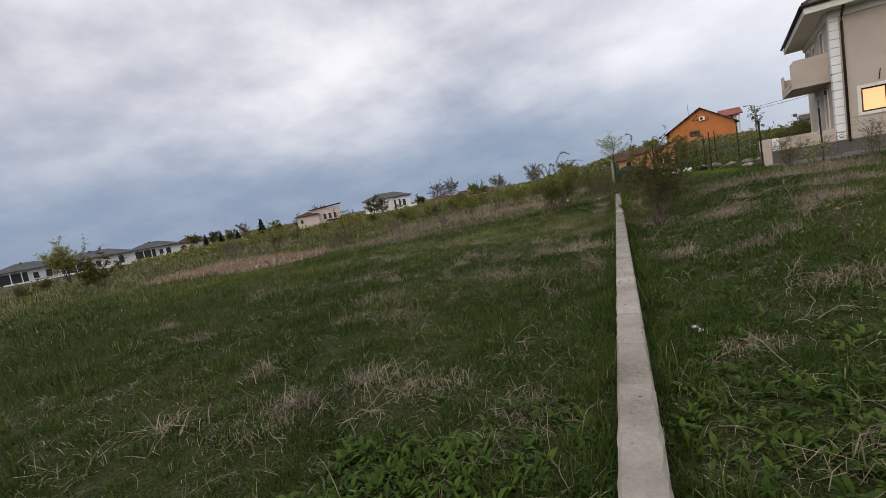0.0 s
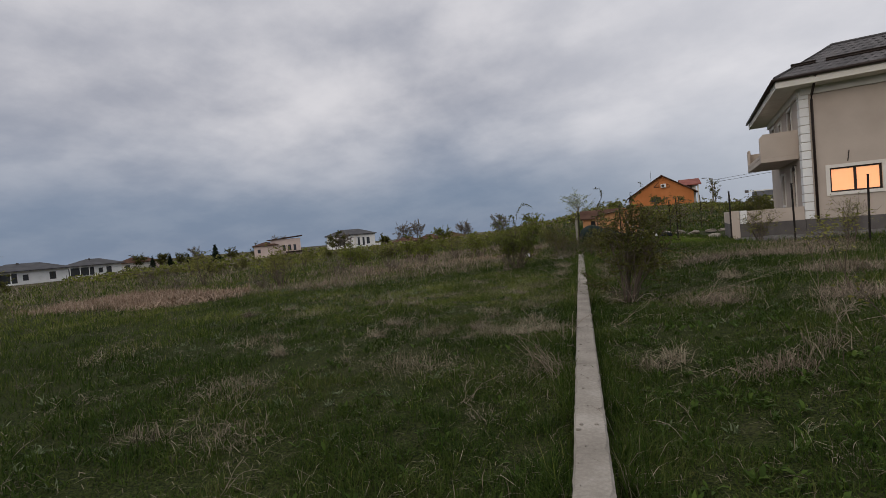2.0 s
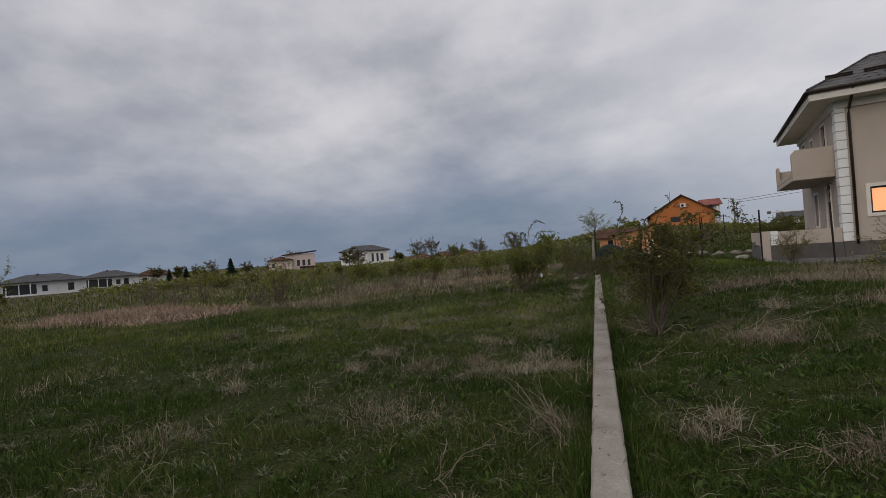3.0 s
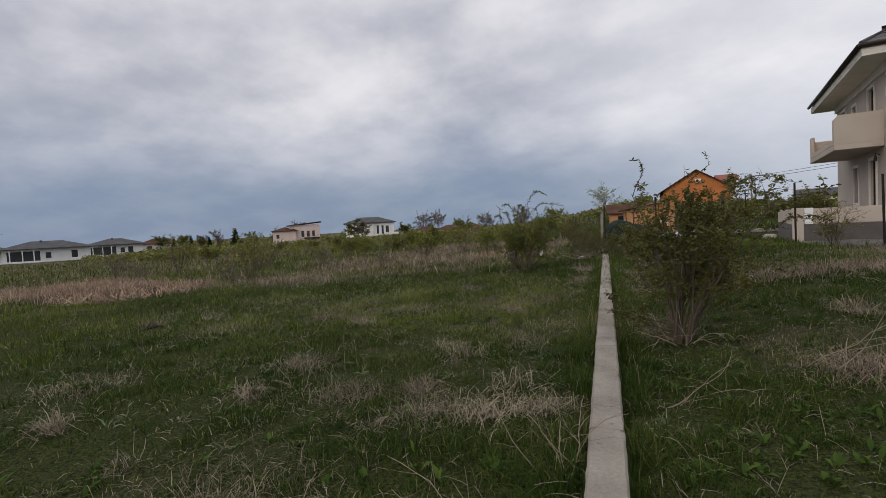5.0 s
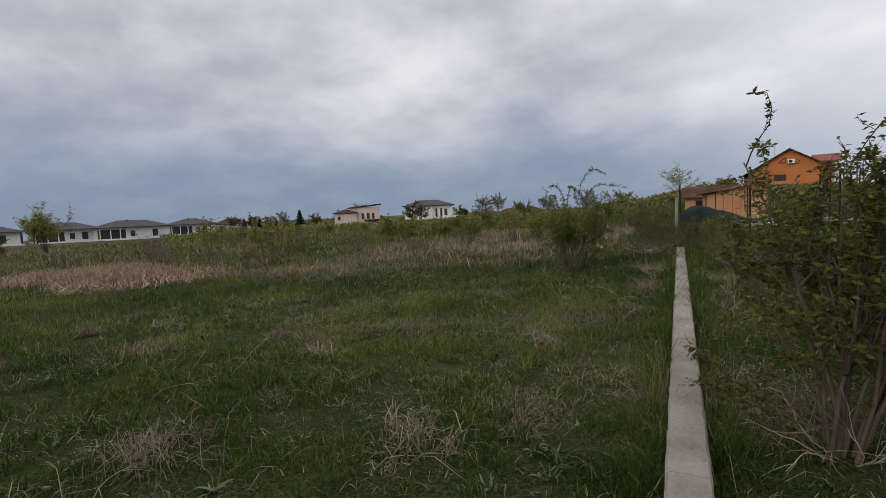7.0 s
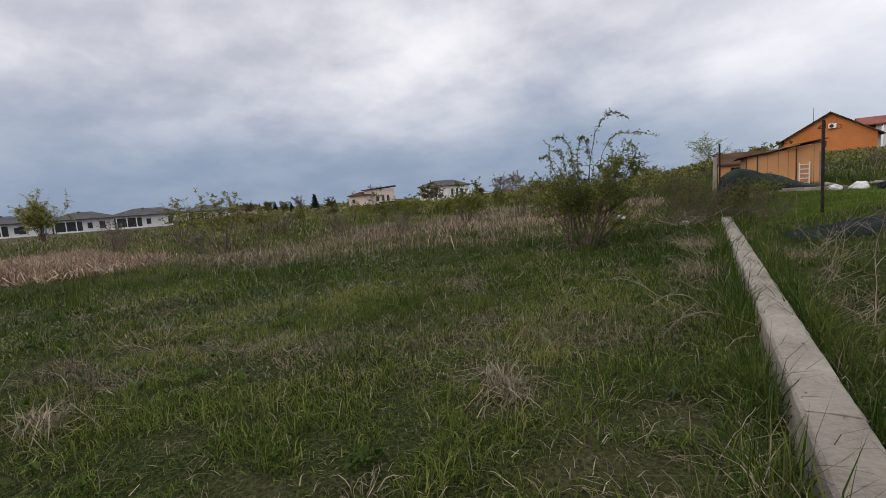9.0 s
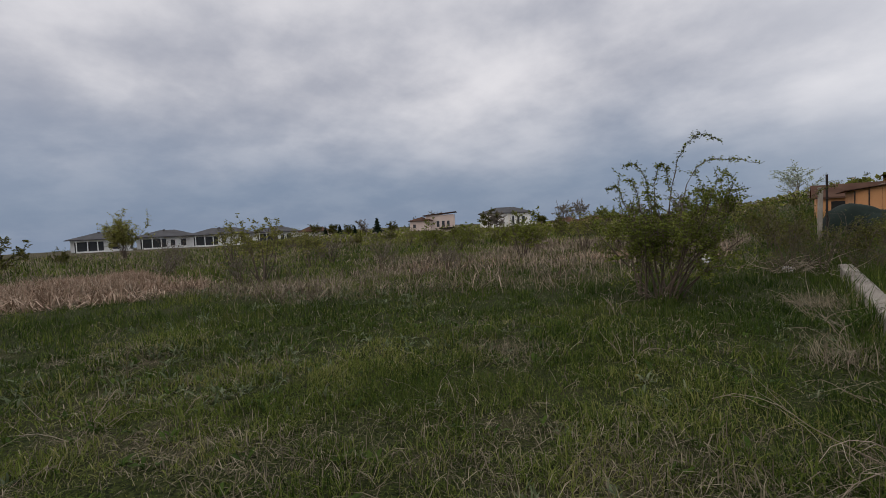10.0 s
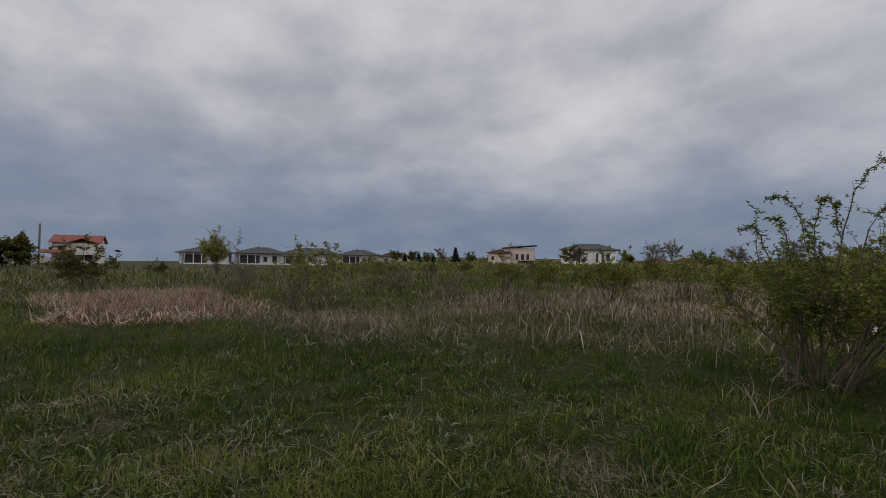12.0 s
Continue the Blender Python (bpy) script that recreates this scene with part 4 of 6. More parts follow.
# ---- posts, poles and wires ----
def iron_post(x, y, top, r=0.023, foot=None):
    z = float(height(x, y)) if foot is None else foot
    bm = bmesh.new()
    box(bm, -r, r, -r, r, -0.3, top - z)
    ob = thing("fence_post", pose(x, y, z, random.Random(int(x * 91)).uniform(-1.2, 1.2), 0, 20), "thin dark iron fence post in the grass", "post", "iron fence posts")
    part("shaft", bm, M_IRON, ob)
    part("cap", boxes((-r * 1.25, r * 1.25, -r * 1.25, r * 1.25, top - z, top - z + 0.015)), M_IRON, ob)


for x, y, top in ((9.7, 22.5, 2.4), (8.1, 24.15, 2.4), (6.4, 26.0, 2.4), (4.9, 29.6, 2.42), (1.76, 25.0, 2.18), (7.0, 40.0, 2.8), (9.4, 44.5, 3.0), (5.4, 34.5, 2.5), (-0.05, 31.4, 2.25)):
    iron_post(x, y, top)


def build_strip_post():
    ob = thing("concrete_post", pose(-0.22, 32.0, float(height(-0.22, 32.0)), 1, 1, 8), "pale concrete fence post at the end of the low wall", "post")
    part("shaft", boxes((-0.06, 0.06, -0.06, 0.06, -0.3, 1.95), bevel=0.012), M_CONCRETE, ob)
    part("cap", boxes((-0.075, 0.075, -0.075, 0.075, 1.95, 2.0), bevel=0.012), M_CONCRETE, ob)


def build_power_line():
    px, py = 28.5, 118.0
    z = float(height(px, py))
    pole = thing("utility_pole", pose(px, py, z), "grey concrete utility pole with a street lamp arm", "pole")
    bm = bmesh.new()
    tube(bm, [(0, 0, -0.5), (0, 0, 7.6)], [0.2, 0.13], 8)
    part("shaft", bm, M_CONCRETE, pole)
    bm = bmesh.new()
    tube(bm, [(0, 0, 7.5), (-0.7, 0, 7.75), (-1.4, 0, 7.8)], 0.05, 6)
    box(bm, -2.0, -1.3, -0.12, 0.12, 7.72, 7.88)
    part("lamp_arm", bm, M_PLINTH, pole)
    for k, dz in enumerate((7.2, 6.7)):
        bm = bmesh.new()
        pts = []
        for j in range(13):
            s = j / 12
            pts.append((s * 26.0, -s * 62.0, dz + s * 2.2 - 3.0 * s * (1 - s)))
        tube(bm, pts, 0.04, 4)
        ob = thing("overhead_wire", pose(px, py, z), "sagging black overhead wire", "wire", "overhead wires")
        part("cable", bm, M_IRON, ob)
    crane = thing("tower_crane", pose(75.0, 240, 1.0, 0, 0, -10), "pale tower crane far behind the houses", "crane")
    part("mast", boxes((-0.3, 0.3, -0.3, 0.3, -2, 8.6)), M_CREAM, crane)
    part("jib", boxes((-2.2, 9.0, -0.2, 0.2, 8.2, 8.55)), M_CREAM, crane)
    part("counterweight", boxes((-3.6, -2.2, -0.4, 0.4, 7.8, 9.0)), M_PLINTH, crane)
    for az, dist, tall in ((-87.1, 118, 8.6), (-85.3, 120, 5.6)):
        x, y = polar(az, dist)
        p = thing("utility_pole", pose(x, y, float(height(x, y))), "dark wooden pole beside the red-roofed house", "pole")
        bm = bmesh.new()
        tube(bm, [(0, 0, -0.5), (0, 0, tall - 0.4)], [0.22, 0.16], 6)
        part("shaft", bm, M_WOODEN, p)


build_strip_post()
build_power_line()


# ---- shrubs and trees ----
def tubes(lines, r0, r1, sides=4):
    """Tapering tubes along many lines at once: lines (n, k, 3), radii at foot and tip (n,). Returns verts and quads."""
    lines = np.asarray(lines, float)
    n, k, _ = lines.shape
    way = np.gradient(lines, axis=1)
    way /= np.linalg.norm(way, axis=2, keepdims=True) + 1e-9
    ref = np.where(np.abs(way[..., 2:3]) < 0.9, np.array([0, 0, 1.0]), np.array([1.0, 0, 0]))
    s = np.cross(way, ref)
    s /= np.linalg.norm(s, axis=2, keepdims=True) + 1e-9
    o = np.cross(way, s)
    t = np.linspace(0, 1, k)
    r = (np.asarray(r0, float)[:, None] * (1 - t) + np.asarray(r1, float)[:, None] * t)[..., None, None]
    a = np.arange(sides) * 2 * np.pi / sides
    v = lines[:, :, None] + r * (np.cos(a)[None, None, :, None] * s[:, :, None] + np.sin(a)[None, None, :, None] * o[:, :, None])
    i = np.arange(n)[:, None, None] * k * sides + np.arange(k - 1)[None, :, None] * sides
    q = np.arange(sides)[None, None]
    q2 = (q + 1) % sides
    f = np.stack([i + q, i + q2, i + sides + q2, i + sides + q], -1).reshape(-1, 4)
    return v.reshape(-1, 3), f


def leaves(pos, size, rng, droop=0.2, slim=0.45):
    """Folded pointed leaves at the places given. Returns verts and quads."""
    n = len(pos)
    d = rng.normal(size=(n, 3))
    d[:, 2] = d[:, 2] * 0.5 - droop * 0.3
    d /= np.linalg.norm(d, axis=1, keepdims=True)
    u = np.cross(d, rng.normal(size=(n, 3)))
    u /= np.linalg.norm(u, axis=1, keepdims=True) + 1e-9
    w = np.cross(d, u)
    s = (size * rng.uniform(0.6, 1.3, n))[:, None]
    b = pos
    v = np.stack([b, b + s * (0.45 * d + slim * 0.5 * u + 0.08 * w), b + s * d, b + s * (0.45 * d - slim * 0.5 * u + 0.08 * w)], 1)
    return v.reshape(-1, 3), (np.arange(n)[:, None] * 4 + np.arange(4)[None])


def bend(rng, start, way, length, k=6, curl=0.25, sag=0.0, rise=0.0):
    """Lines that wander as they grow. start, way (n, 3); length (n,)."""
    n = len(start)
    pts = [start]
    d = way / (np.linalg.norm(way, axis=1, keepdims=True) + 1e-9)
    for j in range(k - 1):
        d = d + rng.normal(size=(n, 3)) * curl / np.sqrt(k)
        d[:, 2] += (rise - sag * (j + 1) / k * 2) / k
        d /= np.linalg.norm(d, axis=1, keepdims=True) + 1e-9
        pts.append(pts[-1] + d * (np.asarray(length)[:, None] / (k - 1)))
    return np.stack(pts, 1)


def along(lines, rng, n, lo=0.3, hi=1.0):
    """n places on the lines: place and local direction."""
    i = rng.integers(0, len(lines), n)
    k = lines.shape[1]
    t = rng.uniform(lo, hi, n) * (k - 1)
    j = np.minimum(t.astype(int), k - 2)
    f = (t - j)[:, None]
    a, b = lines[i, j], lines[i, j + 1]
    return a * (1 - f) + b * f, (b - a) / (np.linalg.norm(b - a, axis=1, keepdims=True) + 1e-9)


def shrub(m, label, tall=1.5, spread=1.0, stems=16, side=5, twigs=5, n_leaves=4000, leaf=0.05, canes=(), seed=1, leaf_mat=None, bark=None, foot=0.12, sag=0.25,
          lean=(0, 0), leaf_from=0.35, thick=0.014, group="", name="shrub", dead=0, twig_len=0.28, shoots_from=0.4, climb=0.25):
    """Many stems from one foot, side shoots, twigs and leaves; canes are lines of (x, y, z) that arch out of the crown."""
    rng = np.random.default_rng(seed)
    a = rng.uniform(0, 2 * np.pi, stems)
    start = np.stack([np.cos(a) * foot * rng.random(stems), np.sin(a) * foot * rng.random(stems), np.full(stems, -0.08)], 1)
    out = rng.uniform(0.15, 1.0, stems) * spread / tall
    way = np.stack([np.cos(a) * out + lean[0], np.sin(a) * out + lean[1], np.ones(stems)], 1)
    main = bend(rng, start, way, tall * rng.uniform(0.75, 1.15, stems), 7, 0.30, sag)
    p, d = along(main, rng, stems * side, shoots_from, 1.0)
    d = d * 0.5 + rng.normal(size=p.shape) * 0.65 + np.array([0, 0, climb])
    shoots = bend(rng, p, d, tall * rng.uniform(0.15, 0.42, len(p)), 6, 0.5, sag)
    p, d = along(shoots, rng, stems * side * twigs, 0.2, 1.0)
    d = d * 0.5 + rng.normal(size=p.shape) * 0.7
    tw = bend(rng, p, d, twig_len * rng.uniform(0.4, 1.2, len(p)), 4, 0.5, 0.1)
    root = thing(name, m, label, "tree" if name in ("tree", "sapling") else "shrub", group)
    parts = [tubes(main, np.full(stems, thick), np.full(stems, thick * 0.3), 5), tubes(shoots, np.full(len(shoots), thick * 0.4), np.full(len(shoots), thick * 0.15), 3),
             tubes(tw, np.full(len(tw), thick * 0.18), np.full(len(tw), thick * 0.08), 3)]
    spots, cane_spots = [], []
    if n_leaves:
        q, _ = along(tw, rng, int(n_leaves * 0.72), 0.2, 1.0)
        q2, _ = along(shoots, rng, n_leaves - int(n_leaves * 0.72), leaf_from, 1.0)
        spots += [q, q2]
    for c in canes:
        c = np.array(c, float)
        t = np.linspace(0, len(c) - 1, 14)
        j = np.minimum(t.astype(int), len(c) - 2)
        line = c[j] + (c[j + 1] - c[j]) * (t - j)[:, None]
        for _ in range(2):
            line[1:-1] = (line[:-2] + 2 * line[1:-1] + line[2:]) / 4
        line = line[None] + rng.normal(size=(1, 14, 3)) * 0.012
        parts.append(tubes(line, [thick * 0.55], [thick * 0.14], 5))
        p, d = along(line, rng, 60, 0.3, 1.0)
        sh = bend(rng, p, rng.normal(size=p.shape), 0.085 * rng.uniform(0.4, 1.4, len(p)), 4, 0.3)
        parts.append(tubes(sh, np.full(len(sh), thick * 0.15), np.full(len(sh), thick * 0.08), 3))
        cane_spots += [along(line, rng, 60, 0.25, 1.0)[0], along(sh, rng, 150, 0.1, 1.0)[0]]

    def join(name_, list_, mat):
        vs, fs, k = [], [], 0
        for v, f in list_:
            vs.append(v)
            fs.append(f + k)
            k += len(v)
        return flat_mesh(name_, np.concatenate(vs), np.concatenate(fs), mat, root)

    if stems > 12 or canes:
        k5 = 7 * 5
        for j in range(stems):
            flat_mesh("stem", parts[0][0][j * k5:(j + 1) * k5], parts[0][1][:30], bark or M_BARK, root)
    else:
        tagged(join("stem_clump", parts[:1], bark or M_BARK), kind="stuff")
    tagged(join("twig_mass", parts[1:], bark or M_BARK), kind="stuff")
    if spots:
        tagged(join("foliage", [leaves(np.concatenate(spots), leaf, rng)] + ([leaves(np.concatenate(cane_spots), leaf * 0.95, rng)] if cane_spots else []), leaf_mat or M_LEAF), kind="stuff")
    if dead:
        a = rng.uniform(0, 2 * np.pi, dead)
        st = np.stack([np.cos(a) * 0.12, np.sin(a) * 0.12, np.full(dead, 0.0)], 1)
        dl = bend(rng, st, np.stack([np.cos(a), np.sin(a), rng.uniform(0.5, 1.6, dead)], 1), rng.uniform(0.25, 0.62, dead), 9, 0.8, 1.1)
        p, d = along(dl, rng, dead * 3, 0.3, 0.9)
        d2 = bend(rng, p, d + rng.normal(size=p.shape) * 0.6, rng.uniform(0.15, 0.4, len(p)), 9, 0.3, 0.6)
        tagged(join("dead_twig_mass", [tubes(dl, np.full(dead, 0.0045), np.full(dead, 0.002), 4), tubes(d2, np.full(len(d2), 0.0025), np.full(len(d2), 0.0012), 3)], M_STALK), kind="stuff")
    return root


# the shrub beside the low wall
shrub(ground_pose(0.82, 12.35, 0), "leafy wild rose shrub with dark leaves beside the concrete wall", 1.85, 0.4, 18, 8, 6, 13000, 0.045,
      canes=[((-0.05, 0, 0.2), (-0.3, 0, 0.6), (-0.47, 0, 0.95), (-0.58, 0, 1.2), (-0.68, 0, 1.32)), ((-0.45, 0, 0.9), (-0.5, 0, 1.15), (-0.55, 0, 1.33), (-0.58, 0, 1.46)),
             ((0, 0, 0.6), (-0.1, 0.05, 1.2), (-0.14, 0.05, 1.6), (-0.1, 0.05, 1.8)), ((0.05, 0, 0.6), (0.05, -0.1, 1.3), (-0.02, -0.1, 1.68), (-0.06, -0.1, 1.9)), ((0.1, 0, 0.6), (0.2, 0.1, 1.3), (0.14, 0.1, 1.7), (0.12, 0.1, 1.88)), ((0.1, 0, 0.6), (0.16, -0.1, 1.2), (0.3, -0.1, 1.6), (0.36, -0.1, 1.72)),
             ((0.1, 0, 0.7), (0.25, 0, 1.2), (0.4, 0, 1.65), (0.55, 0, 1.92), (0.85, 0.05, 2.0), (1.2, 0.05, 1.88)), ((0.05, 0, 0.6), (0.04, 0, 1.15), (0.05, 0, 1.5), (0.1, 0, 1.74), (0.16, 0, 1.8)),
             ((0.0, 0, 0.5), (0.1, 0, 1.2), (0.18, 0, 1.6), (0.24, 0, 1.8), (0.32, 0, 1.86)), ((0.2, 0, 0.3), (0.65, 0.15, 0.9), (0.95, 0.2, 1.35), (1.3, 0.2, 1.52), (1.6, 0.2, 1.42)),
             ((-0.1, 0, 0.2), (-0.4, -0.03, 0.32), (-0.66, -0.05, 0.46), (-0.84, -0.08, 0.66)), ((-0.1, 0, 0.15), (-0.4, -0.08, 0.25), (-0.62, -0.1, 0.36), (-0.8, -0.15, 0.42)),
             ((0.1, 0, 0.5), (0.3, 0, 1.1), (0.5, 0, 1.5), (0.62, 0, 1.66))],
      seed=11, leaf_mat=M_LEAF_DIM, dead=15, lean=(0.1, 0.02), sag=0.25, thick=0.016, twig_len=0.22)
# the tall shrub with arching canes
shrub(ground_pose(-2.7, 21.4, 8), "green wild rose shrub with long arching canes in the meadow", 1.62, 0.9, 30, 8, 5, 22000, 0.042,
      canes=[((0.04, 0, 0.55), (0.19, 0, 1.57), (0.28, 0, 2.18), (0.38, 0, 2.46), (0.58, 0, 2.6), (0.75, 0, 2.57), (0.91, 0, 2.47)),
             ((0.24, 0, 0.75), (0.41, 0, 1.72), (0.51, 0, 2.05), (0.68, 0, 2.18), (0.92, 0, 2.2), (1.19, 0, 2.14), (1.39, 0, 2.1)),
             ((0.34, 0, 1.05), (0.55, 0, 1.38), (0.78, 0, 1.62), (1.02, 0, 1.7), (1.25, 0, 1.7)), ((-0.06, 0, 1.05), (-0.1, 0, 1.75), (-0.2, 0, 2.1), (-0.35, 0, 2.24), (-0.5, 0, 2.2)),
             ((-0.23, 0, 0.95), (-0.48, 0, 1.5), (-0.6, 0, 1.88), (-0.75, 0, 1.8)), ((-0.16, 0, 1.2), (-0.3, 0, 1.72), (-0.36, 0, 1.97), (-0.48, 0, 1.97)),
             ((0, 0, 0.95), (-0.03, 0, 1.72), (0, 0, 2.13), (0.1, 0, 2.19)), ((0.19, 0, 1.1), (0.19, 0, 1.76), (0.14, 0, 2.1), (0.2, 0, 2.12)), ((0.3, 0, 1.2), (0.4, 0.1, 1.6), (0.6, 0.1, 1.74), (0.75, 0.1, 1.7)),
             ((0.2, 0, 0.3), (0.55, 0, 0.75), (0.92, 0, 0.98), (1.1, 0, 0.96)), ((-0.2, 0, 0.35), (-0.6, 0, 0.78), (-0.85, 0, 0.9), (-1.05, 0, 0.82))],
      seed=12, leaf_mat=M_LEAF_ROSE, dead=10, foot=0.36, sag=0.15, shoots_from=0.5, thick=0.016, climb=0.35, twig_len=0.24)
# low shrubs round the end of the wall
for k, (x, y, tall, spread, mat) in enumerate(((-0.95, 26.9, 1.3, 0.9, M_LEAF_DIM), (0.35, 27.4, 1.0, 0.6, M_LEAF_DIM), (-1.6, 33.5, 1.2, 1.0, M_LEAF_DIM), (-0.9, 36.5, 1.3, 1.2, M_LEAF), (1.3, 30.0, 0.7, 0.7, M_LEAF),
                                                (7.1, 24.9, 1.45, 0.5, M_LEAF_YELLOW), (8.9, 22.0, 1.5, 0.6, M_LEAF_YELLOW), (7.6, 26.4, 0.9, 0.6, M_LEAF_DIM))):
    cane = [((0, 0, 0.4), (0.2, 0, tall), (0.5, 0, tall * 1.35), (0.85, 0, tall * 1.42))] if k in (0, 2) else ()
    shrub(ground_pose(x, y, k * 50), "small leafy shrub in the tall grass", tall, spread, 10, 6, 5, 2600 if k < 5 else 1100, 0.05, canes=cane, seed=30 + k, leaf_mat=mat, dead=8 if k < 2 else 0)


# bare thorny scrub where the wall ends
for k, (x, y, tall, wide_) in enumerate(((-0.42, 25.4, 1.15, 0.5), (0.35, 25.2, 0.7, 0.6), (-1.0, 25.6, 0.6, 0.7), (0.9, 26.1, 0.8, 0.7), (2.2, 21.2, 0.6, 0.5))):
    shrub(ground_pose(x, y, 70 * k), "bare thorny scrub with a few leaves at the wall's end", tall, wide_, 14, 6, 4, 500, 0.035, seed=140 + k, leaf_mat=M_LEAF_DIM, dead=12, thick=0.009, foot=0.2)


# ---- saplings and bushes spread over the field ----
def field_bushes():
    kinds = {}
    spec = (("green", M_LEAF, 1.9, 1.3, 12, 5, 2, 2100, 0.105), ("yellow", M_LEAF_YELLOW, 1.9, 1.1, 10, 5, 2, 1400, 0.095), ("dim", M_LEAF_DIM, 1.8, 1.2, 12, 6, 2, 3600, 0.11), ("bare", M_TWIG_FAR, 1.8, 1.1, 12, 6, 3, 900, 0.07))
    words = {"green": "bushy green wild shrub in the overgrown field", "yellow": "yellow-green sapling in the overgrown field", "dim": "dark green bush in the overgrown field", "bare": "almost bare brown shrub in the overgrown field"}
    first = {"green": (-15.2, 31.2), "yellow": (-13.2, 20.8), "dim": (-27.3, 17.35), "bare": (-13.0, 25.5)}
    size0 = {"green": 0.8, "yellow": 0.85, "dim": 1.05, "bare": 0.62}
    for i, (k, mat, tall, spread, stems, side, twigs, n, leaf) in enumerate(spec):
        x, y = first[k]
        ob = shrub(ground_pose(x, y), words[k], tall, spread, stems, side, twigs, n, leaf, seed=60 + i, leaf_mat=mat, thick=0.02, group="bushes of the field", twig_len=0.4)
        ob.scale = (size0[k],) * 3
        kinds[k] = ob
    rnd = random.Random(21)
    spots = [("yellow", -16.5, 25.0, 0.7), ("green", -9.3, 29.5, 0.8), ("yellow", -8.3, 33.5, 0.9), ("green", -6.2, 32.0, 0.75), ("bare", -17.5, 27.0, 0.75), ("yellow", -20.5, 24.0, 0.9), ("green", -12.6, 35.0, 0.85),
             ("bare", -9.5, 24.8, 0.5), ("bare", -23.0, 22.5, 0.7), ("bare", -14.0, 20.6, 0.5), ("bare", -19.0, 20.6, 0.55), ("dim", -38.0, 19.0, 0.5), ("dim", -45, 24, 0.6)]
    for _ in range(95):
        az = rnd.uniform(-58, 2)
        dist = rnd.uniform(24, 62) if az > -45 else rnd.uniform(34, 66)
        x, y = polar(az, dist)
        if (x > -3.2 and y < 36) or (x > -13 and y < 44 and rnd.random() < 0.7):
            continue
        spots.append((rnd.choice(("green", "green", "yellow", "yellow", "dim", "bare")), x, y, rnd.uniform(0.55, 0.85) if dist < 42 else rnd.uniform(0.4, 0.65)))
    for _ in range(40):
        x, y = rnd.uniform(1, 34), rnd.uniform(52, 100)
        if abs(x - 17) < 9 and y > 68 or (x < 7 and y < 60):
            continue
        spots.append((rnd.choice(("green", "dim", "dim", "bare", "yellow")), x, y, rnd.uniform(0.6, 1.1)))
    for k, x, y, s in spots:
        ob = copy_thing(kinds[k], Matrix.Identity(4))
        ob.matrix_basis = ground_pose(x, y, rnd.uniform(0, 360)) @ Matrix.Diagonal((s, s, s * rnd.uniform(0.85, 1.15), 1))


field_bushes()


def crown_tree(x, y, tall, wide, mat, n=1400, leaf=0.5, seed=1, label="round-crowned tree behind the houses", trunk=0.25, low=0.3, bark=None, group="far trees"):
    """A tapered trunk with limbs and a ragged crown of leaf clumps."""
    rng = np.random.default_rng(seed)
    root = thing("tree", ground_pose(x, y, 0, 0.2), label, "tree", group)
    stem = bend(rng, np.array([[0, 0, 0.0]]), np.array([[0, 0, 1.0]]), [tall * 0.85], 8, 0.12)
    n_l = 16
    p, d = along(stem, rng, n_l, low, 0.95)
    a = rng.uniform(0, 2 * np.pi, n_l)
    limbs = bend(rng, p, np.stack([np.cos(a), np.sin(a), rng.uniform(0.4, 1.4, n_l)], 1), wide * 0.55 * rng.uniform(0.6, 1.1, n_l), 6, 0.3, 0.1)
    p, d = along(limbs, rng, n_l * 7, 0.3, 1.0)
    sub = bend(rng, p, d + rng.normal(size=p.shape) * 0.7, wide * 0.28 * rng.uniform(0.5, 1.1, len(p)), 5, 0.4)
    v, f = tubes(stem, [trunk], [trunk * 0.25], 7)
    flat_mesh("trunk", v, f, bark or M_BARK, root)
    v1, f1 = tubes(limbs, np.full(n_l, trunk * 0.35), np.full(n_l, trunk * 0.1), 4)
    v2, f2 = tubes(sub, np.full(len(sub), trunk * 0.12), np.full(len(sub), trunk * 0.04), 3)
    flat_mesh("limb_spray", np.concatenate([v1, v2]), np.concatenate([f1, f2 + len(v1)]), bark or M_BARK, root)
    q, _ = along(sub, rng, n, 0.1, 1.0)
    q = q + rng.normal(size=q.shape) * leaf * 0.35
    v, f = leaves(q, leaf, rng, slim=0.7)
    flat_mesh("crown", v, f, mat, root)
    return root


def conifer(x, y, tall, wide, seed, n=1500):
    rng = np.random.default_rng(seed)
    root = thing("tree", ground_pose(x, y, 0, 0.2), "dark pointed spruce behind the field", "tree", "far trees")
    bm = bmesh.new()
    tube(bm, [(0, 0, 0), (0, 0, tall)], [0.16, 0.03], 6)
    part("trunk", bm, M_BARK, root)
    t = np.sqrt(rng.random(n)) * 0.95
    z = tall * (1 - t) + 0.3
    a = rng.uniform(0, 2 * np.pi, n)
    tier = 0.75 + 0.25 * np.cos(z / tall * 40)
    r = wide * 0.5 * t * tier * np.sqrt(rng.random(n))
    v, f = leaves(np.stack([np.cos(a) * r, np.sin(a) * r, z], 1), tall * 0.085, rng, 1.2, 0.6)
    flat_mesh("crown", v, f, M_NEEDLE, root)


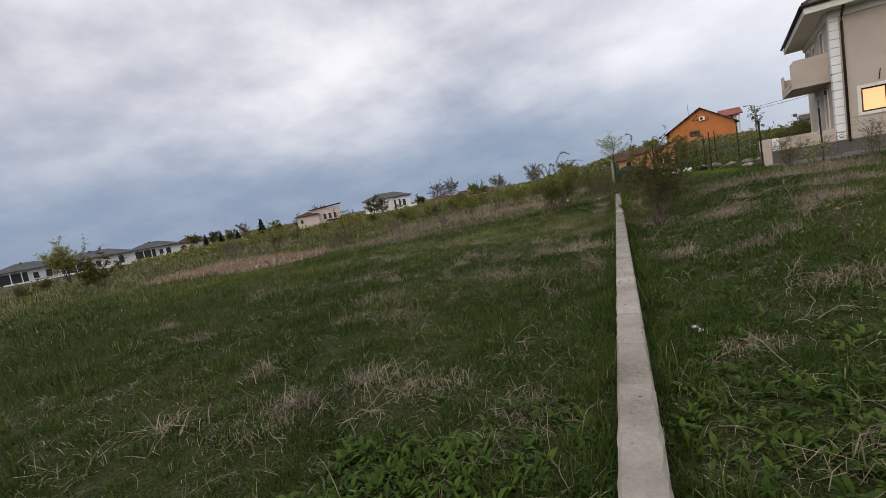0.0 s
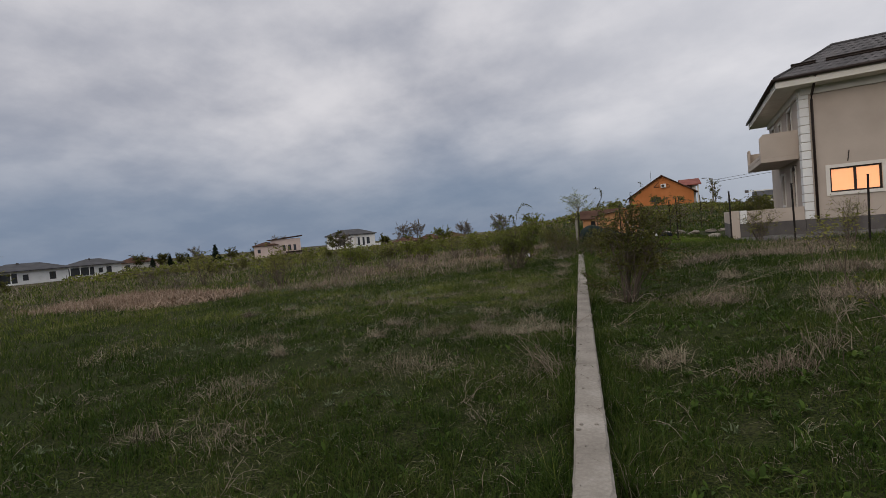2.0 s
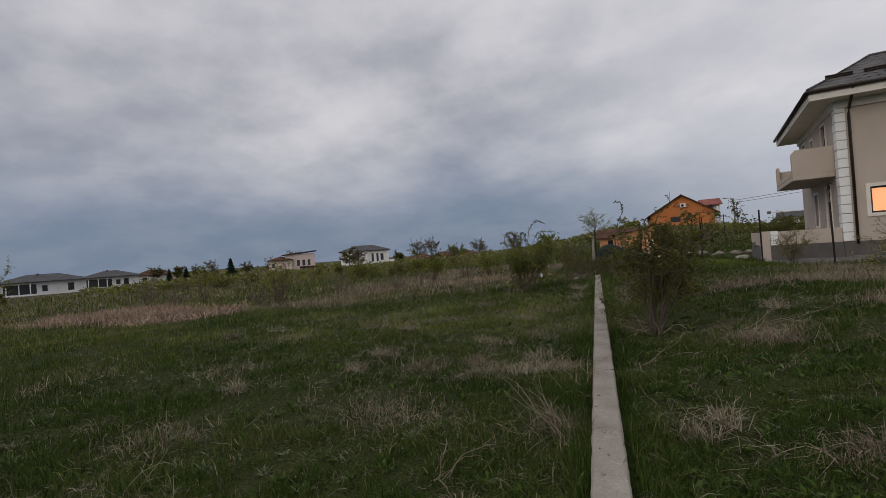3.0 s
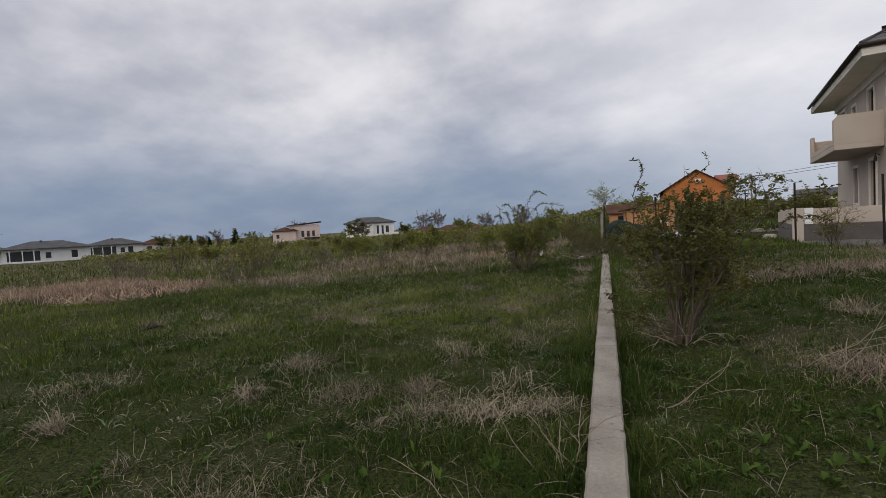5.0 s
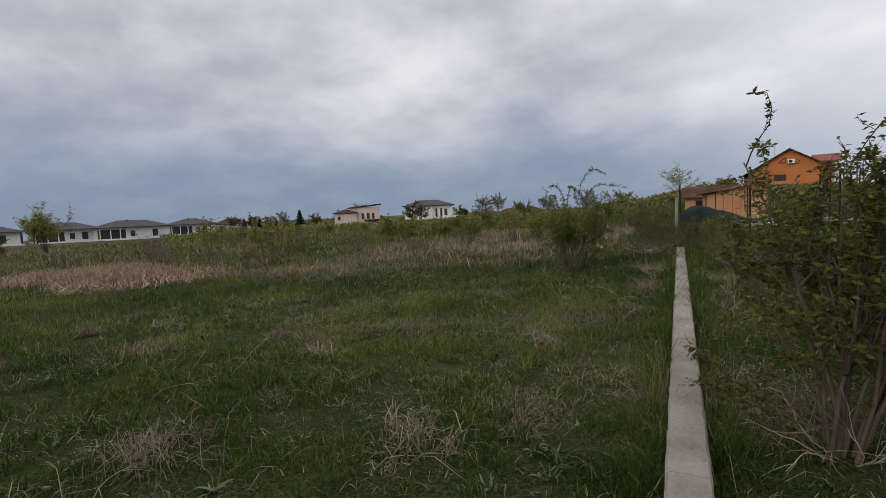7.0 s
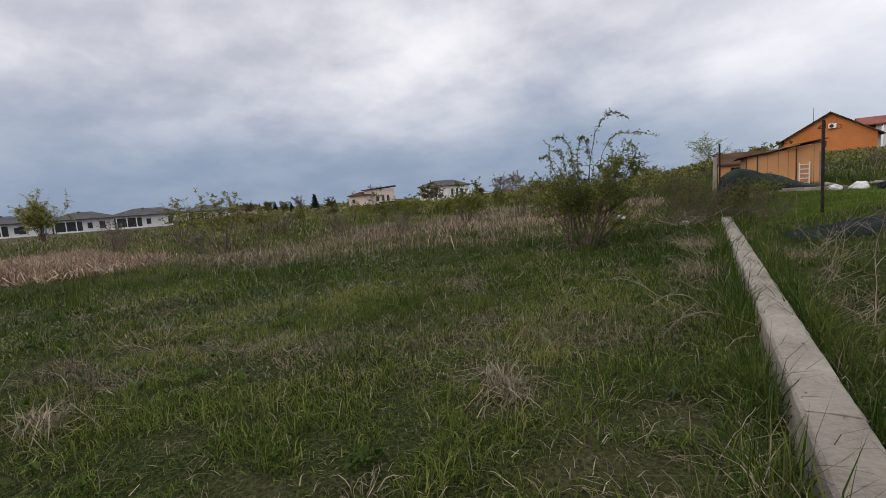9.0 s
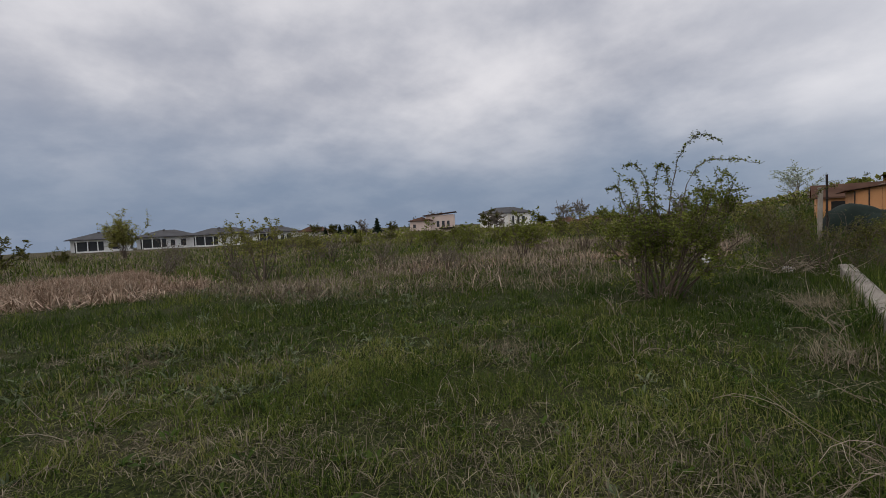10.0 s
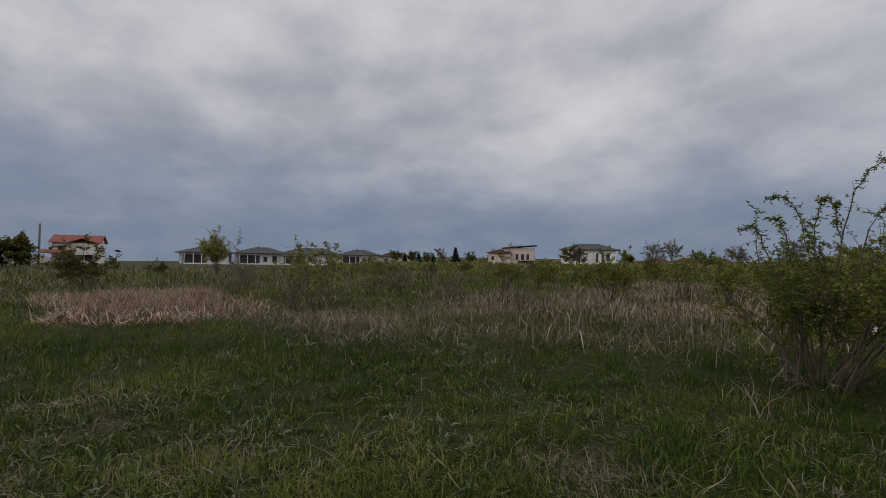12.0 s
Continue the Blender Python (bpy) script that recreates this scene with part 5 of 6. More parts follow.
def far_trees():
    rnd = random.Random(5)
    for i, (az, dist, tall, wide, mat, n, word) in enumerate((
            (-37.6, 168, 7.5, 6, M_TWIG_FAR, 1500, "bare brown tree behind the pink house"), (-31.0, 140, 5.6, 5, M_LEAF_DIM, 1700, "yellow-green tree beside the white house"), (-30.0, 139, 5.8, 4.5, M_TWIG_FAR, 1700, "green tree beside the white house"),
            (-22.0, 175, 8.6, 8, M_TWIG_FAR, 1700, "bare brown round tree on the skyline"), (-20.2, 178, 7.8, 7, M_TWIG_FAR, 1500, "bare brown round tree on the skyline"), (-24.6, 150, 4.4, 4, M_LEAF_DIM, 1200, "green tree on the skyline"),
            (-9.5, 150, 5.0, 7, M_TWIG_FAR, 1500, "bare brown round tree on the skyline"), (-14.0, 160, 4.6, 7, M_TWIG_FAR, 1300, "bare brown round tree on the skyline"), (-43.0, 175, 4.8, 4, M_LEAF_DIM, 1000, "dark tree on the skyline"),
            (-46.5, 180, 5.2, 5, M_TWIG_FAR, 900, "yellow-green tree on the skyline"), (-50.0, 170, 4.4, 4.5, M_LEAF_DIM, 1100, "green tree on the skyline"), (-52.0, 176, 4.4, 5, M_LEAF_DIM, 1200, "dark tree on the skyline"),
            (-27.2, 158, 5.0, 5, M_LEAF_DIM, 1100, "dark tree beside the white house"), (-91.6, 124, 7.6, 6, M_TWIG_FAR, 900, "half bare tree beside the dark hedge"), (-48.2, 172, 4.2, 4, M_LEAF_DIM, 1000, "dark tree on the skyline"),
            (-40.0, 172, 4.6, 5, M_LEAF_DIM, 900, "dark tree on the skyline"), (-5.0, 130, 2.6, 6, M_LEAF, 1400, "green tree on the skyline"), (-17.0, 130, 2.8, 6, M_LEAF, 1300, "green tree on the skyline"))):
        x, y = polar(az, dist)
        crown_tree(x, y, tall, wide, mat, int(n * 3.2), 0.24, 100 + i, word)
    for i, (az, dist, tall, wide) in enumerate(((-88.7, 112, 3.3, 6), (-90.6, 112, 4.2, 7), (-92.6, 113, 4.6, 7), (-94.6, 112, 4.0, 7))):
        x, y = polar(az, dist)
        crown_tree(x, y, tall, wide, M_LEAF_DIM, 5200, 0.42, 160 + i, "dense dark green hedge tree beside the pole", 0.2, 0.04)
    for i, (az, dist, tall) in enumerate(((-44.7, 165, 6.6), (-49.2, 175, 4.6), (-50.9, 172, 4.2), (-47.4, 172, 4.0))):
        x, y = polar(az, dist)
        conifer(x, y, tall, tall * 0.75, 200 + i)
    # yellow willow bush, pale willow past the wall, tree beside the pole
    x, y = polar(-72.0, 56)
    shrub(ground_pose(x, y), "yellow-green willow bush out in the field", 3.9, 1.1, 18, 7, 6, 9000, 0.15, seed=71, leaf_mat=M_LEAF_WILLOW, thick=0.03, sag=0.0, twig_len=0.6, climb=0.8)
    crown_tree(0.2, 104.0, 4.9, 6.6, M_LEAF_PALE, 1900, 0.22, 72, "pale silvery willow far past the end of the wall", 0.12, 0.1, M_TWIG_FAR, "")
    crown_tree(23.5, 96.0, 5.0, 2.2, M_LEAF_DIM, 500, 0.22, 73, "thin dark-leaved tree beside the garden", 0.1, 0.3, None, "")


far_trees()


def skyline_thicket():
    """Woods and hedges so far off that no bush can be told from the next."""
    rng = np.random.default_rng(77)
    vs, fs, k = [], [], 0
    for lo, hi, az0, az1, n, zmax, leaf in ((38, 66, -47, -5, 42000, 1.4, 0.14), (62, 125, -60, 14, 42000, 1.5, 0.42), (100, 190, -56, 24, 22000, 1.7, 0.7), (190, 480, -56, 30, 14000, 3.0, 1.4), (60, 100, 5, 28, 9000, 2.4, 0.5), (42, 104, 3, 24, 26000, 0.42, 0.2)):
        az, dist = np.radians(rng.uniform(az0, az1, n)), rng.uniform(lo, hi, n)
        x, y = -1.8 + dist * np.sin(az), 14.5 + dist * np.cos(az)
        clump = NA(x, y, 9.0) * 0.6 + NB(x, y, 3.5) * 0.4
        top = zmax * smooth01(0.35, 0.75, clump) * (0.55 + 0.45 * NC(x, y, 5.0))
        keep = (top > 0.12 * zmax) & ((zmax < 1) | ~((np.abs(x - 17) < 9) & (y > 66) & (y < 130))) & ~((np.abs(x - 1) < 5) & (y < 62))
        p = np.stack([x, y, height(x, y) + top * rng.random(n) ** 0.7], 1)[keep]
        v, f = leaves(p, leaf, rng, slim=0.75)
        vs.append(v)
        fs.append(f + k)
        k += len(v)
    v, f = np.concatenate(vs), np.concatenate(fs)
    third = rng.integers(0, 10, len(f) // 1)
    groups = ((third < 4, M_LEAF, "thicket"), (third >= 8, M_LEAF_YELLOW, "thicket"), ((third >= 4) & (third < 6), M_LEAF_DIM, "thicket"), ((third >= 6) & (third < 8), M_TWIG_FAR, "thicket"))
    for sel, mat, name in groups:
        idx = np.nonzero(sel)[0]
        vv = v.reshape(-1, 4, 3)[idx].reshape(-1, 3)
        tagged(flat_mesh(name, vv, np.arange(len(idx) * 4).reshape(-1, 4), mat), "distant scrub and hedges along the skyline", "thicket", kind="stuff")


skyline_thicket()
# slender saplings beyond the wall
for k, (x, y, tall) in enumerate(((3.35, 10.0, 1.25), (4.3, 13.2, 0.9), (2.3, 6.4, 0.55), (2.7, 7.6, 0.7))):
    shrub(ground_pose(x, y, 40 * k), "slender young sapling with a few yellow-green leaves", tall, 0.16, 2, 9, 3, 150 if k < 2 else 30, 0.05, seed=90 + k, leaf_mat=M_LEAF_YELLOW, foot=0.03, thick=0.008, shoots_from=0.65, twig_len=0.16, name="sapling")


# ---- clutter round the end of the wall and the house ----
def drape(xs, ys, top, name, label, mat, seed, category="tarp"):
    """A crumpled sheet: a grid whose height is top(u, v) with folds."""
    rng = np.random.default_rng(seed)
    nu, nv = 46, 16
    u, v = np.meshgrid(np.linspace(0, 1, nu), np.linspace(0, 1, nv))
    wob = lattice(seed)
    x = xs[0] + (xs[1] - xs[0]) * u + 0.12 * (wob(u * 9, v * 5, 1.0) - 0.5)
    y = ys[0] + (ys[1] - ys[0]) * v + 0.10 * (wob(u * 7 + 40, v * 5, 1.0) - 0.5)
    z = height(x, y) + np.maximum(0.012, top(u, v) + 0.10 * (wob(u * 14, v * 8 + 30, 1.0) - 0.5) * np.minimum(1, top(u, v) * 6))
    i = (np.arange(nv - 1)[:, None] * nu + np.arange(nu - 1)[None]).ravel()
    ob = flat_mesh(name, np.stack([x.ravel(), y.ravel(), z.ravel()], 1), np.stack([i, i + 1, i + 1 + nu, i + nu], 1), mat, smooth=True)
    so = ob.modifiers.new("thickness", "SOLIDIFY")
    so.thickness = 0.012
    return tagged(ob, label, category)


arch = lambda v: np.sin(np.pi * np.clip(v, 0, 1)) ** 0.5
drape((-0.1, 3.5), (33.2, 34.9), lambda u, v: arch(v) * (0.12 + 1.02 * (1 - smooth01(0.08, 1.0, u)) * smooth01(-0.04, 0.05, u)), "tarp", "dark green plastic sheet heaped against the fence post", M_GREEN_TARP, 5)
drape((0.75, 3.2), (21.3, 22.9), lambda u, v: arch(v) * (0.03 + 0.08 * np.sin(np.pi * u) ** 0.5), "tarp", "crumpled black plastic sheet lying in the grass", M_TARP, 6)
drape((6.6, 12.6), (25.2, 26.7), lambda u, v: arch(v) * (0.06 + 0.10 * np.sin(np.pi * u) ** 0.3), "rubble_bank", "dark bank of rubble and membrane along the house plinth", M_RUBBLE, 7, "rubble")

kerb = thing("kerb", pose(0.05, 32.6, 0, 0, 0, 0), "pale concrete edging along the lawn", "kerb")
for k in range(6):
    x = k * 0.62
    z = float(height(0.05 + x, 32.6))
    part("kerb_stone", boxes((x, x + 0.6, -0.06, 0.06, z - 0.2, z + 0.13), bevel=0.01), M_CONCRETE, kerb)


def sack(x, y, size, seed, label, mat, lift=0.0, name="plastic_bag", flat=0.6):
    """A slumped bag: a ball pushed about by noise."""
    bm = bmesh.new()
    bmesh.ops.create_icosphere(bm, subdivisions=3, radius=1.0)
    for v in bm.verts:
        n = noise.noise(v.co * 1.6 + Vector((seed * 3.1, 0, 0))) * 0.45 + noise.noise(v.co * 4.0 + Vector((0, seed * 1.7, 0))) * 0.18
        v.co = v.co * (1 + n)
        v.co = Vector((v.co.x * size, v.co.y * size * 0.8, max(v.co.z * size * flat + size * 0.35, -0.02)))
    me = bpy.data.meshes.new(name)
    bm.to_mesh(me)
    bm.free()
    me.materials.append(mat)
    for f in me.polygons:
        f.use_smooth = True
    ob = new(name, me)
    ob.matrix_basis = ground_pose(x, y, seed * 37) @ Matrix.Translation((0, 0, lift))
    return tagged(ob, label, "rubbish")


sack(-2.5, 25.4, 0.095, 1, "white plastic bag caught behind the shrub", M_BAG, 0.22, flat=1.3)
sack(-1.0, 25.9, 0.14, 2, "torn white plastic scrap among dead twigs", M_BAG)
sack(3.4, 32.6, 0.22, 3, "white sack lying by the lawn edge", M_BAG, name="sack")
sack(4.2, 33.2, 0.27, 4, "grey-white sack lying by the lawn edge", M_BAG, name="sack")
sack(4.9, 33.0, 0.3, 5, "black rubbish sack lying by the lawn edge", M_TARP, name="sack")
sack(0.489, 4.54, 0.03, 6, "small scrap of white litter in the grass", M_BAG, 0.03, "litter_scrap", 0.4)
sack(0.52, 4.44, 0.026, 7, "small scrap of white litter in the grass", M_BAG, 0.03, "litter_scrap", 0.4)
sack(6.6, 29.6, 0.3, 8, "pale heap of building rubble beside the terrace", M_CONCRETE, name="rubble_heap")
for k, (x, y, s) in enumerate(((5.6, 37.0, 0.4), (6.6, 38.2, 0.5), (7.7, 38.8, 0.45), (8.8, 39.5, 0.5), (9.8, 40.2, 0.4), (3.9, 36.6, 0.35), (6.9, 36.5, 0.3))):
    sack(x, y, s * 0.75, 10 + k, "pale heap of building rubble in the garden", M_CONCRETE, name="rubble_heap", flat=0.4)

brush = thing("brush_pile", ground_pose(-1.1, 25.0), "heap of pale cut branches at the end of the low wall", "brush pile")
rng_b = np.random.default_rng(50)
for j in range(46):
    a = rng_b.uniform(0, 2 * np.pi)
    start = np.array([[rng_b.normal() * 0.6, rng_b.normal() * 0.4, rng_b.uniform(0.0, 0.25)]])
    line = bend(rng_b, start, np.array([[math.cos(a), math.sin(a) * 0.5, rng_b.uniform(-0.1, 0.9)]]), [rng_b.uniform(0.25, 0.7)], 7, 0.35, 0.4)
    v, f = tubes(line, [rng_b.uniform(0.004, 0.010)], [0.002], 4)
    flat_mesh("branch", v, f, M_STALK, brush)


# ---- grass, reeds and weeds ----
PATH_LINE = np.array([(0, 0), (0, 9), (-0.5, 12), (-1.8, 14.6)], float)


def off_path(x, y):
    best = np.full(x.shape, 1e9)
    for a, b in zip(PATH_LINE, PATH_LINE[1:]):
        d = b - a
        t = np.clip(((x - a[0]) * d[0] + (y - a[1]) * d[1]) / (d @ d), 0, 1)
        best = np.minimum(best, np.hypot(x - a[0] - t * d[0], y - a[1] - t * d[1]))
    return best


def on_wall(x, y):
    return (np.abs(x + 0.052) < 0.125) & (y < 25.7) & (y > -9)


def scatter(rng, x0, x1, y0, y1, n):
    return rng.uniform(x0, x1, n), rng.uniform(y0, y1, n)


def blades(x, y, tall, wide, rng, lean=0.5, flop=0.6, bent=True, lift=-0.015):
    """Grass blades: two lengths and a tip that bows over, or one plain sliver far off."""
    n = len(x)
    a = rng.uniform(0, 2 * np.pi, n)
    f = rng.uniform(0, 2 * np.pi, n)
    base = np.stack([x, y, height(x, y) + lift], 1)
    out = np.stack([np.cos(a), np.sin(a), np.zeros(n)], 1)
    wide_dir = np.stack([np.cos(f), np.sin(f), np.zeros(n)], 1) * (wide * 0.5)[:, None]
    l1 = (rng.random(n) * lean)[:, None]
    h = tall[:, None]
    z = np.array([0, 0, 1.0])
    if not bent:
        tip = base + h * (out * l1 + z * (1 - 0.4 * l1))
        v = np.stack([base - wide_dir, base + wide_dir, tip], 1)
        return v.reshape(-1, 3), np.arange(n * 3).reshape(-1, 3)
    mid = base + h * 0.55 * (out * l1 + z * (1 - 0.35 * l1))
    l2 = l1 + (rng.random(n) * flop)[:, None]
    tip = mid + h * 0.5 * (out * l2 + z * (1 - 0.75 * l2))
    v = np.stack([base - wide_dir, base + wide_dir, mid - wide_dir * 0.8, mid + wide_dir * 0.8, tip], 1)
    i = np.arange(n)[:, None] * 5
    f = np.concatenate([i + np.array([0, 1, 3]), i + np.array([0, 3, 2]), i + np.array([2, 3, 4])])
    return v.reshape(-1, 3), f


def stuff(name, pieces, mat, label, category):
    vs, fs, k = [], [], 0
    for v, f in pieces:
        vs.append(v)
        fs.append(f + k)
        k += len(v)
    return tagged(flat_mesh(name, np.concatenate(vs), np.concatenate(fs), mat), label, category, kind="stuff")


def in_sight(x, y):
    return (y > -0.6) & (x < 2.5 + 0.56 * np.maximum(y, 0))


def grow_grass():
    rng = np.random.default_rng(40)
    green, yellow, dry = [], [], []
    #        from  to   per m2  tall  wide
    rings = ((0.0, 3.2, 3000, 0.09, 0.0056), (3.2, 6.5, 1400, 0.105, 0.0082), (6.5, 13, 500, 0.13, 0.0125), (13, 26, 125, 0.18, 0.026), (26, 55, 34, 0.27, 0.06), (55, 120, 5, 0.35, 0.16))
    for lo, hi, per, tall, wide in rings:
        x0, x1, y0, y1 = -2 - hi, min(hi + 0.5, 40), -0.6, 15 + hi
        n = int((x1 - x0) * (y1 - y0) * per)
        x, y = scatter(rng, x0, x1, y0, y1, n)
        d = off_path(x, y)
        keep = (d >= lo) & (d < hi) & in_sight(x, y) & ~on_wall(x, y) & ~((x > 6.8) & (y > 25.9) & (y < 42) & (x < 26))
        x, y = x[keep], y[keep]
        dr = dryness(x, y)
        clump = 0.5 * NB(x, y, 0.22) + 0.3 * NC(x, y, 0.5) + 0.2 * NA(x, y, 1.3)
        tuft = smooth01(0.30, 0.66, clump)
        r = rng.random(len(x))
        lush = np.exp(-((x + 2.6) / 3.6) ** 2 - ((y - 19.2) / 2.2) ** 2)
        alive = r < np.clip(0.92 - 0.8 * dr, 0.1, 1) * np.clip(0.6 + 0.7 * tuft, 0.2, 1)
        straw = ~alive & (r > 1 - np.clip(0.05 + 0.6 * dr, 0, 1) * np.clip(0.25 + 0.9 * NC(x, y, 0.7), 0, 1))
        h = tall * (0.42 + 1.0 * tuft) * rng.uniform(0.5, 1.4, len(x)) * (1 + 0.15 * lush)
        by_wall = (1 + (1.2 + 1.1 * smooth01(11, 13, y)) * np.exp(-((np.abs(x + 0.05) - 0.2) / 0.2) ** 2)) * (1 - 0.7 * lawn(x, y))
        h = h * by_wall
        w = wide * rng.uniform(0.6, 1.5, len(x))
        bent = hi < 7
        # a lighter, yellower sward grows over the second half of the meadow and on the lawn
        sward = 1.0 * np.exp(-((x + 4.0) / 4.2) ** 2 - ((y - 14.4) / 2.7) ** 2) + 0.9 * lawn(x, y) + 0.5 * brown_field(x, y) + 0.25 * lush + 0.6 * smooth01(5, 11, -x) * smooth01(8, 12, y) + (0.15 + 0.75 * smooth01(7, 13, y)) * (NC(x, y, 1.6) - 0.55)
        pale = alive & (rng.random(len(x)) < np.clip(sward, 0.04, 0.9))
        fresh = alive & ~pale
        green.append(blades(x[fresh], y[fresh], h[fresh], w[fresh], rng, 0.8, 1.0, bent))
        yellow.append(blades(x[pale], y[pale], h[pale], w[pale], rng, 0.9, 1.1, bent))
        dry.append(blades(x[straw], y[straw], np.maximum(h[straw], tall * 0.6), w[straw] * 0.8, rng, 2.3, 1.0, bent, 0.02))
    x, y = scatter(rng, 0.4, 6.3, 23.8, 36.2, 60000)
    keep = rng.random(len(x)) < lawn(x, y)
    x, y = x[keep], y[keep]
    stuff("lawn", [blades(x, y, rng.uniform(0.03, 0.09, len(x)), rng.uniform(0.012, 0.03, len(x)), rng, 0.9, 0.8, False)], M_LAWN, "short bright green lawn grass", "grass")
    stuff("grass", green, M_GRASS, "fresh green meadow grass", "grass")
    stuff("grass", yellow, M_GRASS_PALE, "yellowish light green meadow grass", "grass")
    stuff("dry_grass", dry, M_DRY, "flattened straw-coloured dry grass", "grass")


def ribbons(lines, wide, rng):
    """Flat leaf blades along many lines at once: lines (n, k, 3), width at the foot (n,), narrowing to a tip."""
    n, k, _ = lines.shape
    way = np.gradient(lines, axis=1)
    side = np.cross(way, np.array([0, 0, 1.0]) + 0.5 * rng.normal(size=(n, 1, 3)))
    side /= np.linalg.norm(side, axis=2, keepdims=True) + 1e-9
    t = np.linspace(0, 1, k)
    w = (np.asarray(wide)[:, None] * 0.5 * np.minimum(1.0, 0.6 + 1.6 * t) * np.clip(1.04 - t ** 2, 0, 1))[..., None]
    v = np.stack([lines - side * w, lines + side * w], 2).reshape(-1, 3)
    i = (np.arange(n)[:, None] * k + np.arange(k - 1)[None]).reshape(-1, 1) * 2
    return v, i + np.array([[0, 1, 3, 2]])


def tuft_lines(rng, x, y, n, length, foot, up, sag):
    """Blades that spring from one foot and bow outwards all round."""
    a = rng.uniform(0, 2 * np.pi, n)
    px, py = x + np.cos(a) * foot * rng.random(n), y + np.sin(a) * foot * rng.random(n)
    start = np.stack([px, py, height(px, py) - 0.01], 1)
    return bend(rng, start, np.stack([np.cos(a), np.sin(a), up * rng.uniform(0.4, 1.6, n)], 1), length * rng.uniform(0.4, 1.15, n), 6, 0.7, sag)


def grow_tussocks():
    """Bleached tussocks of last year's grass, and clumps of grey-green broad-leaved weeds."""
    rng = np.random.default_rng(44)
    spots = [(-3.43, 10.71, 1.5), (-3.34, 11.74, 1), (-3.08, 12.29, 0.8), (-1.82, 11.27, 1), (-1.74, 13.12, 0.8), (-1.14, 11.94, 1.2), (-1.86, 14.61, 0.45), (-3.2, 9.66, 1.1), (-1.62, 10.1, 1), (-1.78, 9.26, 1.1),
             (-5.38, 7.5, 1.3), (-3.32, 8.37, 1), (-3.38, 10.93, 0.8), (-4.54, 7.36, 0.8), (-1.0, 6.71, 1), (-2.6, 14.0, 0.5), (-0.87, 15.5, 1), (-2.88, 18.79, 0.7), (-1.25, 15.0, 0.6), (-2.2, 18.18, 0.9), (-0.98, 2.55, 1.1), (-1.16, 4.19, 0.9)]
    for _ in range(120):
        x, y = rng.uniform(-11, 4.5), rng.uniform(2.2, 19)
        if abs(x + 0.05) > 0.45 and off_path(np.array(x), np.array(y)) > 0.7 and in_sight(np.array(x), np.array(y)):
            spots.append((x, y, rng.uniform(0.3, 0.75)))
    out = []
    for x, y, k in spots:
        n = int(95 * k)
        out.append(ribbons(tuft_lines(rng, x, y, n, 0.10 + 0.11 * k, 0.03 + 0.11 * k, 1.0, 2.6), rng.uniform(0.003, 0.0075, n), rng))
    stuff("tussocks", out, M_STRAW, "bleached drooping tussocks of last year's grass", "grass")
    out = []
    for x0, x1, y0, y1, count, size in ((-9.5, -4.0, 13.2, 17.5, 330, 0.13), (-9, -0.5, 5, 13, 210, 0.12), (-5, -0.5, 14, 20, 90, 0.11), (-2.2, -0.4, 1.6, 5, 60, 0.085), (0.3, 3.4, 2, 14, 140, 0.10), (-14, -6, 17, 20.5, 150, 0.17), (-7.5, -2.5, 2.5, 6, 70, 0.11)):
        cx, cy = scatter(rng, x0, x1, y0, y1, count)
        keep = (NB(cx, cy, 1.1) > 0.42) & ~on_wall(cx + 0.12, cy) & ~on_wall(cx - 0.12, cy)
        for x, y in zip(cx[keep], cy[keep]):
            n = int(rng.integers(6, 15))
            out.append(ribbons(tuft_lines(rng, x, y, n, size * rng.uniform(0.7, 1.4), 0.04, 1.7, 1.2), rng.uniform(0.12, 0.2, n) * size, rng))
    stuff("grey_green_weeds", out, M_SAGE, "clumps of grey-green thistle and dock leaves", "weeds")


